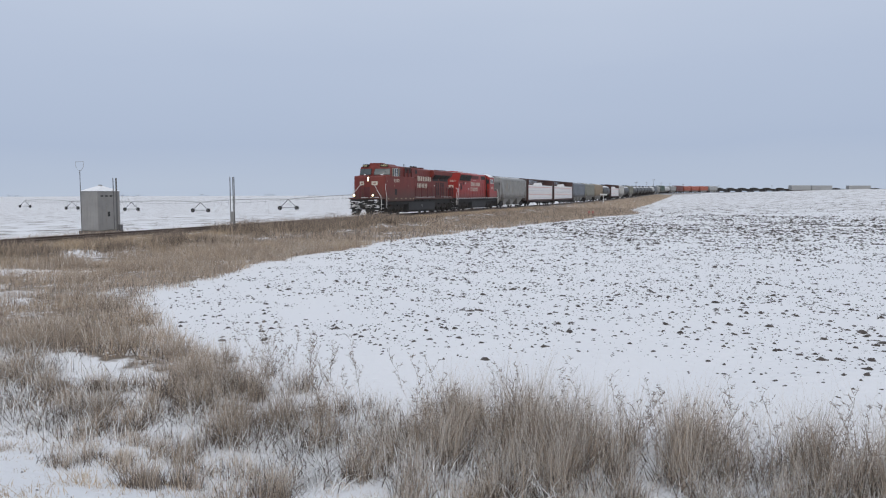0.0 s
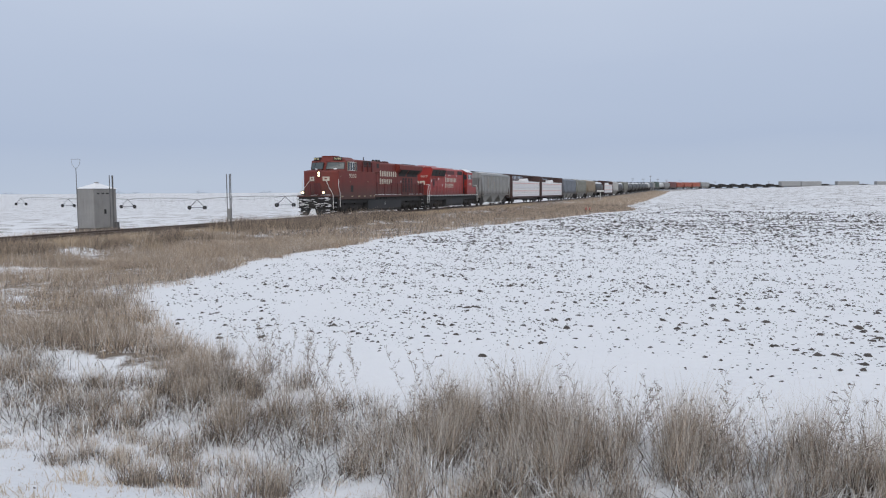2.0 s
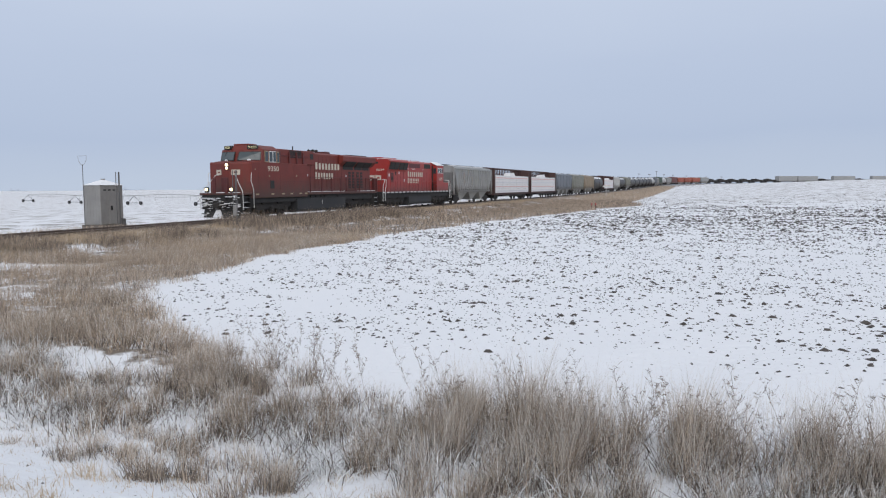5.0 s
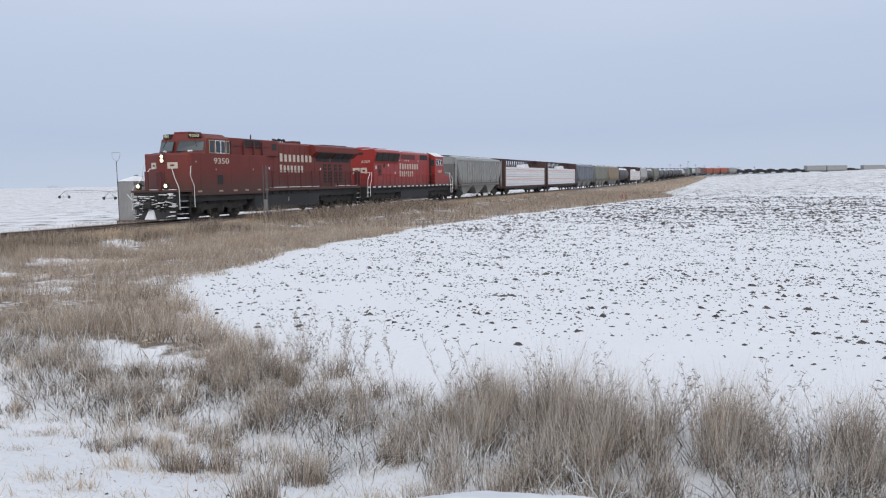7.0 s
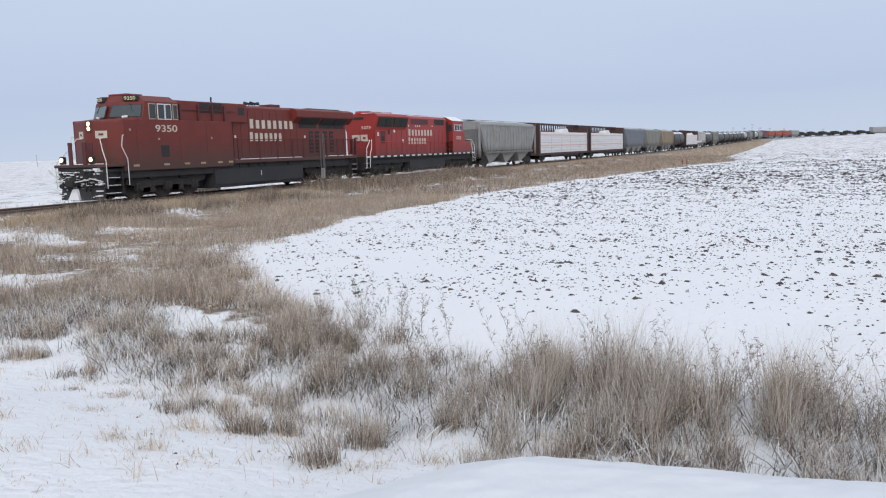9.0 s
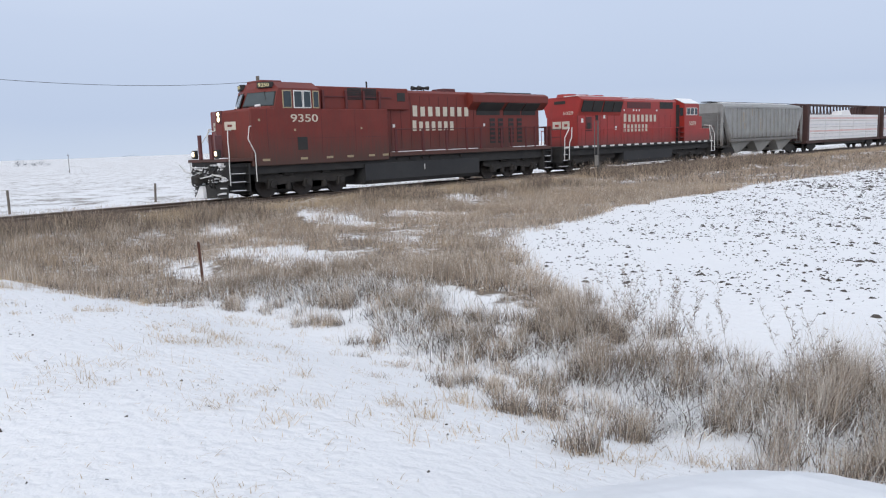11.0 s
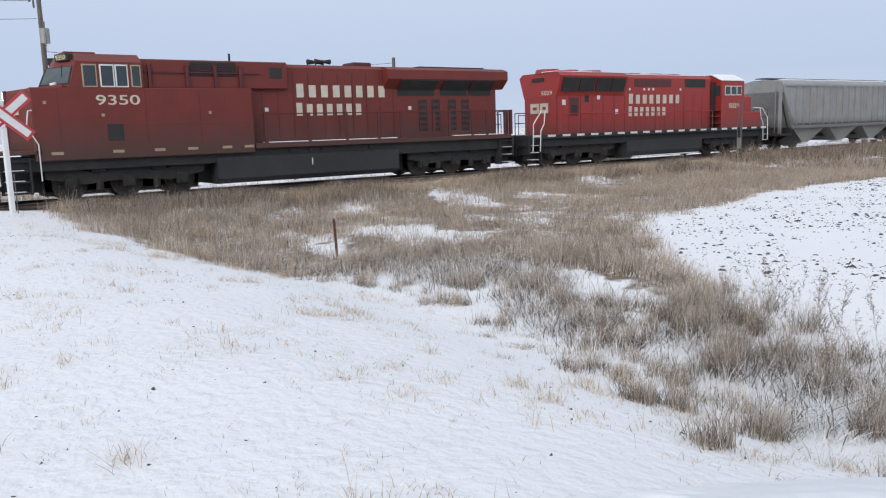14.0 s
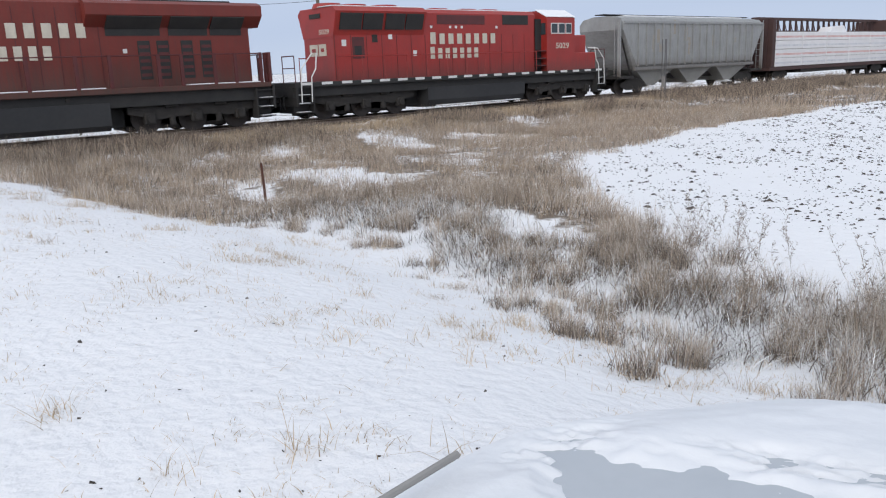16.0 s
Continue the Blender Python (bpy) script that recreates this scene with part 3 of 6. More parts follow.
    # white grab irons at the front corners
    for sx in (-1, 1):
        bm = pipe([(sx * 0.62, a(2.42), 2.72), (sx * 0.70, a(2.22), 2.72), (sx * 1.05, a(2.0), 2.2), (sx * 1.45, a(1.78), 1.75), (sx * 1.52, a(1.72), 1.5), (sx * 1.52, a(1.72), 0.6)], 0.020)
        part("grab_iron", bm, M_WHITE, t, "white painted grab iron")
        bm = pipe([(sx * 1.44, a(2.86), 2.84), (sx * 1.55, a(2.66), 2.82), (sx * 1.55, a(2.58), 2.35), (sx * 1.55, a(2.86), 1.80), (sx * 1.55, a(2.86), 0.7)], 0.020)
        part("grab_iron", bm, M_WHITE, t, "white painted grab iron")
    # pilot, plough, steps, hoses, frost
    part("pilot", box(-1.40, 1.44, a(1.72), a(1.80), 0.62, 1.5, None, 0.02), M_BLACK, t, "black pilot plate caked with snow")
    part("snowplough", loft([[(-1.25, a(1.74), 0.62), (0, a(1.40), 0.62), (1.3, a(1.74), 0.62), (0, a(1.8), 0.62)], [(-1.3, a(1.7), 0.12), (0, a(1.26), 0.12), (1.35, a(1.7), 0.12), (0, a(1.8), 0.12)]]), M_BLACK, t)
    coupler(t, a(1.68), -1.1)
    hoses(t, a(1.66), -1)
    corner_steps(t, a(1.78), 1.25)
    corner_steps(t, a(21.85), -1.1)
    rnd = random.Random(3)
    bm = None
    for _ in range(80):
        x, z = rnd.uniform(-1.25, 1.3), rnd.uniform(0.2, 1.45)
        bm = box(x - rnd.uniform(0.03, 0.16), x + rnd.uniform(0.03, 0.16), a(1.55), a(1.72), z, z + rnd.uniform(0.02, 0.07), bm, 0.01)
    bm = loft([[(-0.3, a(1.2), 0.14), (0.35, a(1.2), 0.14), (0.25, a(1.55), 0.14), (-0.25, a(1.55), 0.14)], [(-0.12, a(1.32), 0.6), (0.12, a(1.32), 0.6), (0.1, a(1.5), 0.62), (-0.1, a(1.5), 0.62)]], bm)
    part("snow_dusting", bm, M_SNOW, t, "wind-packed snow clinging to the pilot")
    bm = pipe([(-0.9, a(1.6), 1.05), (-1.15, a(1.3), 1.15), (-1.3, a(1.15), 1.45)], 0.025)
    bm = pipe([(-1.4, a(1.6), 0.9), (-1.0, a(1.25), 0.95), (0.2, a(1.2), 0.9), (0.9, a(1.3), 1.0)], 0.025, bm)
    bm = pipe([(1.4, a(1.6), 0.9), (1.0, a(1.25), 1.05)], 0.025, bm)
    part("uncoupling_lever", bm, M_WHITE, t, "frosted uncoupling lever")
    for x in (-1.05, -0.2, 0.3, 1.0):
        part("cable", pipe([(x, a(1.66), 1.40), (x + 0.12, a(1.46), 1.12), (x + 0.3, a(1.45), 1.05), (x + 0.42, a(1.66), 1.36)], 0.03), M_BLACK, t)
    part("draft_box", box(-0.45, 0.45, a(1.60), a(1.74), 0.62, 1.12, None, 0.03), M_UNDER, t)
    # upper body with blower louvres behind the cab
    part("upper_body", box(-1.30, 1.30, a(6.1), a(11.28), 3.5, 4.46, None, 0.04), M_RED_OLD, t)
    for sx in (-1, 1):
        for y0, y1 in ((7.72, 8.50), (8.56, 9.34)):
            lv = part("louvre", box(sx * 1.29, sx * 1.315, a(y0), a(y1), 3.92, 4.42, None, 0.01), M_BLACK, t, "black blower louvre")
            for k in range(6):
                part("slat", box(sx * 1.30, sx * 1.335, a(y0) + 0.03, a(y1) - 0.03, 3.96 + k * 0.075, 3.972 + k * 0.075), M_RED_TRIM, lv)
        part("side_window", box(sx * 1.29, sx * 1.312, a(10.58), a(11.07), 3.88, 4.27, None, 0.01), M_BLACK, t, "small square black opening")
        for y in (6.32, 7.55, 8.53, 9.42):
            part("rib", box(sx * 1.29, sx * 1.40, a(y), a(y + 0.10), 3.52, 4.30, None, 0.01), M_RED_TRIM, t)
        part("trim_rail", box(sx * 1.30, sx * 1.36, a(6.2), a(10.2), 4.02, 4.06), M_RED_TRIM, t)
        part("access_hatch", box(sx * 1.49, sx * 1.508, a(4.89), a(5.38), 1.86, 2.38, None, 0.006), M_BLACK, t, "black square grille in the body side")
        for y in (3.2, 5.0, 6.3, 7.4, 8.6, 9.4):
            part("reflector", box(sx * 1.495, sx * 1.506, a(y), a(y + 0.34), 1.47, 1.56), M_REFLECT, t, "grimy yellow reflector strip")
        for y in (3.5, 6.12, 7.9):
            part("panel_seam", box(sx * 1.495, sx * 1.504, a(y), a(y + 0.02), 1.7, 3.5), M_RED_TRIM, t)
        part("panel_seam", box(sx * 1.495, sx * 1.504, a(4.4), a(9.7), 2.32, 2.335), M_RED_TRIM, t)
        for y, z in ((3.1, 3.02), (4.75, 2.62), (8.2, 2.66)):
            part("stencil", box(sx * 1.495, sx * 1.507, a(y), a(y) + 0.09, z, z + 0.09), M_REFLECT, t, "small pale stencilled panel")
    deck_snow(t, [(1.2, 1.48, a(10.2), a(15.8), 1.605), (1.2, 1.48, a(18.6), a(21.4), 1.605), (-0.4, 1.3, a(1.66), a(1.8), 1.62)])
    # engine hood with door seams
    hood = part("engine_hood", along([(-1.12, 1.6), (1.12, 1.6), (1.12, 4.30), (0.95, 4.42), (-0.95, 4.42), (-1.12, 4.30)], a(9.8), a(21.2)), M_RED_OLD, t)
    for y in np.arange(10.3, 16.2, 0.62):
        part("door_seam", box(1.115, 1.132, a(y), a(y) + 0.025, 1.75, 4.15), M_RED_TRIM, hood)
    for y in (10.4, 12.9, 16.6):
        part("stencil", box(1.115, 1.128, a(y), a(y) + 0.14, 2.72, 2.86), M_WHITE, hood, "small pale stencilled panel")
    for y in (17.1, 17.75, 18.6, 19.3):
        v = part("vent_door", box(1.11, 1.135, a(y), a(y + 0.42), 1.85, 3.12, None, 0.01), M_BLACK, hood, "tall dark vented door")
        for k in range(5):
            part("slat", box(1.12, 1.15, a(y + 0.04), a(y + 0.38), 1.95 + k * 0.23, 2.05 + k * 0.23), M_RED_TRIM, v)
    bars(1.132, a(11.65), a(15.68), 3.22, 3.72, 8, M_CREAM, hood)
    bars(1.132, a(11.62), a(14.55), 2.55, 3.03, 7, M_CREAM, hood)
    # radiator wings
    wing = part("radiator_wing", along([(-1.5, 3.92), (-1.12, 3.55), (1.12, 3.55), (1.5, 3.92), (1.5, 4.28), (1.2, 4.40), (-1.2, 4.40), (-1.5, 4.28)], a(15.45), a(21.6)), M_RED_OLD, t, "overhanging red radiator housing")
    for y0, y1 in ((16.1, 17.9), (18.2, 19.6), (19.7, 20.9)):
        part("radiator_screen", loft([[(1.135, a(y0), 3.54), (1.485, a(y0), 3.895), (1.51, a(y0), 3.87), (1.16, a(y0), 3.50)], [(1.135, a(y1), 3.54), (1.485, a(y1), 3.895), (1.51, a(y1), 3.87), (1.16, a(y1), 3.50)]]), M_BLACK, wing, "black radiator mesh")
        part("radiator_screen", box(1.11, 1.137, a(y0), a(y1), 3.28, 3.55), M_BLACK, wing, "black radiator mesh")
    part("wing_roof", box(-1.1, 1.1, a(17.2), a(20.6), 4.39, 4.46, None, 0.02), M_BLACK, wing)
    bm = None
    for x, y in ((0.0, 13.1), (0.25, 13.3)):
        bm = rod((x, a(y), 4.62), (x, a(y) - 0.35, 4.62), 0.05, bm, 8, 0.11)
        bm = rod((x, a(y), 4.42), (x, a(y), 4.62), 0.03, bm, 6)
        bm = rod((x, a(y), 4.62), (x, a(y) + 0.3, 4.62), 0.05, bm, 8, 0.10)
    part("air_horn", bm, M_BLACK, t, "black air horns on the hood roof")
    part("exhaust_stack", box(-0.45, 0.45, a(14.5), a(15.35), 4.42, 4.62, None, 0.04), M_RED_TRIM, t, "squat exhaust stack on the hood roof")
    part("antenna", rod((0.6, a(9.4), 4.46), (0.6, a(9.4), 4.78), 0.04, None, 8), M_BLACK, t)
    # railings along the walkway and at the rear
    for sx in (-1, 1):
        handrail(t, sx * 1.48, [a(v) for v in (10.25, 11.95, 13.52, 14.95, 16.0, 17.6, 18.4, 19.6, 20.4, 21.4)], 1.6, 2.66, M_RED_TRIM, flat=True)
    for x in (1.18, 1.46):
        part("gate_post", box(x - 0.09, x + 0.09, a(21.70), a(21.80), 1.60, 2.66, None, 0.012), M_RED_TRIM, t, "dark red upright at the rear walkway gap")
    bm = rod((-1.48, a(21.75), 2.6), (1.48, a(21.75), 2.6), 0.022)
    part("end_rail", bm, M_RED_TRIM, t)
    for x in (-1.1, -0.6, 0.6, 1.1):
        handrail(t, x, [a(21.75)], 1.6, 2.6, M_RED_TRIM, top=False)
    part("end_plate", box(-1.5, 1.5, a(21.8), a(21.9), 0.62, 1.5, None, 0.02), M_BLACK, t)
    coupler(t, a(21.85), 0.8)
    hoses(t, a(21.9), 1)
    # fuel tank, underside gear
    tank = part("fuel_tank", along([(-1.25, 0.24), (1.25, 0.24), (1.45, 0.42), (1.45, 1.15), (-1.45, 1.15), (-1.45, 0.42)], a(8.4), a(15.85)), M_TANKGREY, t, "long grey fuel tank between the trucks")
    part("fuel_gauge", box(1.452, 1.46, a(12.0), a(12.04), 0.75, 1.0), M_WHITE, tank)
    for y in (10.4, 11.2, 12.0, 12.5, 14.6):
        part("valve", rod((1.3, a(y), 1.30), (1.42, a(y), 1.30), 0.07, None, 8), M_UNDER, t)
    loco_truck(t, a(3.0), a(8.0))
    loco_truck(t, a(16.5), a(21.3))
    return t, o


def trailing_locomotive():
    o = 32.2
    t = thing("diesel_locomotive", "bright red hood-type diesel locomotive running long end first", "locomotive")
    a = lambda v: v - o
    part("underframe", box(-1.35, 1.35, a(22.75), a(41.8), 0.96, 1.32), M_BLACK, t)
    # same added dark box under this engine, in place of underside shade
    part("underside_fill", box(-0.62, 0.62, a(23.2), a(41.4), 0.30, 1.0), M_BLACK, t)
    part("walkway", box(-1.52, 1.52, a(22.75), a(41.85), 1.32, 1.50, None, 0.012), M_BLACK, t)
    for y in np.arange(23.0, 41.6, 0.94):
        part("sill_stripe", box(1.51, 1.526, a(y), a(y + 0.5), 1.40, 1.50), M_WHITE, t, "white dash painted on the side sill")
    hood = part("long_hood", loft([[(x * k, a(v), z) for x, z in ((-1.12, 1.5), (1.12, 1.5), (1.12, 4.18), (0.95, 4.34), (-0.95, 4.34), (-1.12, 4.18))] for v, k in ((24.88, 0.97), (24.94, 1.0), (36.6, 1.0))]), M_RED, t)
    rd = part("radiator_housing", along([(-1.10, 3.2), (1.10, 3.2), (1.42, 4.2), (1.2, 4.38), (-1.2, 4.38), (-1.42, 4.2)], a(24.86), a(29.5)), M_RED, t, "flared red radiator housing at the hood end")
    for y0, y1 in ((25.1, 26.15), (26.22, 27.2), (27.35, 28.35), (28.42, 29.35)):
        part("radiator_screen", loft([[(1.215, a(y0), 3.5), (1.41, a(y0), 4.12), (1.44, a(y0), 4.10), (1.245, a(y0), 3.48)], [(1.215, a(y1), 3.5), (1.41, a(y1), 4.12), (1.44, a(y1), 4.10), (1.245, a(y1), 3.48)]]), M_BLACK, rd, "black radiator mesh")
    part("fan_housing", loft([[(math.cos(k * math.pi / 8) * 0.62, a(25.4) + math.sin(k * math.pi / 8) * 0.62, 4.36) for k in range(16)], [(math.cos(k * math.pi / 8) * 0.55, a(25.4) + math.sin(k * math.pi / 8) * 0.55, 4.56) for k in range(16)]]), M_RED, rd)
    for y in (26.6, 28.2):
        part("fan_housing", rod((0, a(y), 4.36), (0, a(y), 4.54), 0.62, None, 20), M_RED, rd)
    part("snow_dusting", box(0.2, 1.19, a(24.8), a(29.4), 4.385, 4.42, None, 0.01), M_SNOW, rd, "snow lying on the radiator roof")
    for y in (30.6, 32.4, 33.8):
        part("roof_hatch", box(-0.5, 0.5, a(y), a(y + 0.9), 4.34, 4.46, None, 0.03), M_RED, hood)
    part("snow_dusting", box(0.25, 0.94, a(29.8), a(36.4), 4.343, 4.375), M_SNOW, hood, "snow lying on the hood roof")
    part("exhaust_grille", box(1.11, 1.135, a(30.3), a(33.2), 3.72, 4.12, None, 0.01), M_RED_TRIM, hood)
    part("air_intake", box(1.11, 1.14, a(34.35), a(36.1), 3.72, 4.16, None, 0.01), M_BLACK, hood, "black mesh air intake")
    for y in (29.9, 31.0, 31.35, 31.7, 33.9):
        part("stencil", box(1.115, 1.127, a(y), a(y) + 0.13, 3.55, 3.66), M_WHITE, hood, "small pale stencilled panel")
    part("dark_hatch", box(1.11, 1.135, a(25.75), a(26.35), 2.35, 3.2, None, 0.01), M_RED_TRIM, hood)
    part("hatch_opening", box(1.13, 1.145, a(25.85), a(26.2), 2.45, 2.85), M_BLACK, hood)
    for y, w, z in ((25.25, 0.22, 2.85), (26.75, 0.28, 2.98), (27.6, 0.2, 3.1), (28.9, 0.2, 2.4)):
        part("stencil", box(1.115, 1.13, a(y), a(y) + w, z, z + 0.25 * w / 0.22), M_WHITE if w < 0.25 else M_UNDER, hood, "small pale stencilled panel")
    for y in np.arange(24.9, 36.4, 0.78):
        part("door_seam", box(1.115, 1.13, a(y), a(y) + 0.02, 1.55, 3.3), M_RED_TRIM, hood)
    bars(1.132, a(29.86), a(34.05), 2.88, 3.38, 8, M_CREAM, hood)
    bars(1.132, a(29.84), a(32.9), 2.26, 2.76, 7, M_CREAM, hood)
    words("5029", 0.12, a(24.86), 3.34, 0.19, 0.74, M_CREAM, hood, "cream road number", "front")
    for x0, x1 in ((-0.66, -0.06), (0.02, 0.56)):
        part("emblem_bar", box(x0, x1, a(24.855), a(24.885), 2.50, 2.96, None, 0.003), M_CREAM, hood, "cream painted emblem block at the hood end")
        part("emblem_gap", box(x0 + 0.18, x1 - 0.14, a(24.848), a(24.86), 2.66, 2.80), M_RED, hood)
    part("number_board", box(-0.5, 0.3, a(24.82), a(24.86), 3.98, 4.16, None, 0.01), M_UNDER, hood)
    # cab, nose and rear platform
    part("cab_front", box(-1.12, 1.12, a(36.55), a(37.1), 1.5, 4.0), M_BLACK, t)
    cab = part("cab", along([(-1.5, 1.5), (1.5, 1.5), (1.5, 4.05), (0.8, 4.40), (-0.8, 4.40), (-1.5, 4.05)], a(37.05), a(39.15)), M_RED, t)
    part("snow_dusting", loft([[(1.5, a(37.0), 4.08), (0.8, a(37.0), 4.43), (0.8, a(37.0), 4.47), (1.5, a(37.0), 4.11)], [(1.5, a(39.2), 4.08), (0.8, a(39.2), 4.43), (0.8, a(39.2), 4.47), (1.5, a(39.2), 4.11)]]), M_SNOW, cab, "snow lying on the cab roof")
    for y0, y1 in ((37.35, 37.85), (37.9, 38.4), (38.45, 38.9)):
        fr = part("window_frame", box(1.49, 1.515, a(y0), a(y1), 3.28, 3.80, None, 0.008), M_WHITE, cab, "pale window frame")
        part("pane", box(1.5, 1.522, a(y0) + 0.04, a(y1) - 0.04, 3.33, 3.76), M_GLASS, fr)
    part("front_pane", box(1.14, 1.42, a(37.03), a(37.055), 3.25, 3.8), M_GLASS, cab)
    words("5029", 1.502, a(37.72), 2.58, 0.27, 0.98, M_CREAM, cab, "cream road number on the cab side")
    part("short_hood", box(-0.95, 0.95, a(39.15), a(40.75), 1.5, 3.25, None, 0.06), M_RED, t)
    part("side_box", box(0.95, 1.45, a(39.15), a(40.9), 1.5, 2.35, None, 0.03), M_RED, t)
    for z in (1.75, 2.1, 2.45):
        part("cab_step", box(1.15, 1.5, a(36.5), a(37.0), z, z + 0.05), M_RED_TRIM, t)
    for sx in (-1, 1):
        handrail(t, sx * 1.48, [a(v) for v in np.arange(24.8, 36.4, 1.15)], 1.5, 2.48, M_RED, post=0.018)
    for s, v in ((1, 22.85), (-1, 41.7)):
        bm = pipe([(1.1, a(v + s * 1.0), 2.6), (1.5, a(v + s * 0.7), 2.55), (1.53, a(v + s * 0.2), 2.0), (1.53, a(v + s * 0.15), 0.75)], 0.026)
        part("grab_iron", bm, M_WHITE, t, "white painted grab iron")
        bm = pipe([(1.5, a(v + s * 0.95), 2.6), (1.53, a(v + s * 0.85), 2.0), (1.53, a(v + s * 0.65), 1.7), (1.53, a(v + s * 0.6), 0.75)], 0.026)
        part("grab_iron", bm, M_WHITE, t, "white painted grab iron")
        for x0, x1 in ((-1.4, -0.5), (0.5, 1.4)):
            part("end_rail", pipe([(x0, a(v), 1.5), (x0, a(v), 2.5), (x1, a(v), 2.5), (x1, a(v), 1.5)], 0.022), M_RED_TRIM, t)
            part("end_rail", pipe([(x0, a(v), 2.05), (x1, a(v), 2.05)], 0.018), M_RED_TRIM, t)
        part("end_plate", box(-1.5, 1.5, a(v) - 0.05, a(v) + 0.05, 0.6, 1.5, None, 0.02), M_BLACK, t)
        coupler(t, a(v), -0.7 * s)
        hoses(t, a(v), -s)
        corner_steps(t, a(v), s * 1.1)
    tank = part("fuel_tank", along([(-1.2, 0.2), (1.2, 0.2), (1.42, 0.5), (1.42, 1.05), (-1.42, 1.05), (-1.42, 0.5)], a(29.4), a(35.5)), M_TANKGREY, t, "dark grey fuel tank between the trucks")
    part("snow_dusting", box(1.42, 1.6, a(29.8), a(35.0), 0.24, 0.28), M_SNOW, tank)
    part("air_reservoir", rod((1.2, a(29.6), 1.18), (1.2, a(35.2), 1.18), 0.12, None, 10), M_UNDER, t)
    loco_truck(t, a(23.7), a(28.8))
    loco_truck(t, a(36.0), a(41.3))
    return t, o


def car_trucks(t, half, spin=False):
    for c in (-half, half):
        bm = None
        for sx in (-1, 1):
            bm = across([(c - 1.1, 0.42), (c - 1.1, 0.62), (c - 0.5, 0.86), (c + 0.5, 0.86), (c + 1.1, 0.62), (c + 1.1, 0.42), (c + 0.45, 0.24), (c - 0.45, 0.24)], sx * 0.95, sx * 1.08, bm)
        bm = box(-0.95, 0.95, c - 0.2, c + 0.2, 0.5, 0.85, bm)
        tr = part("truck", bm, M_UNDER, t)
        for d in (-0.88, 0.88):
            wheelset(tr, c + d, 0.46, spin)


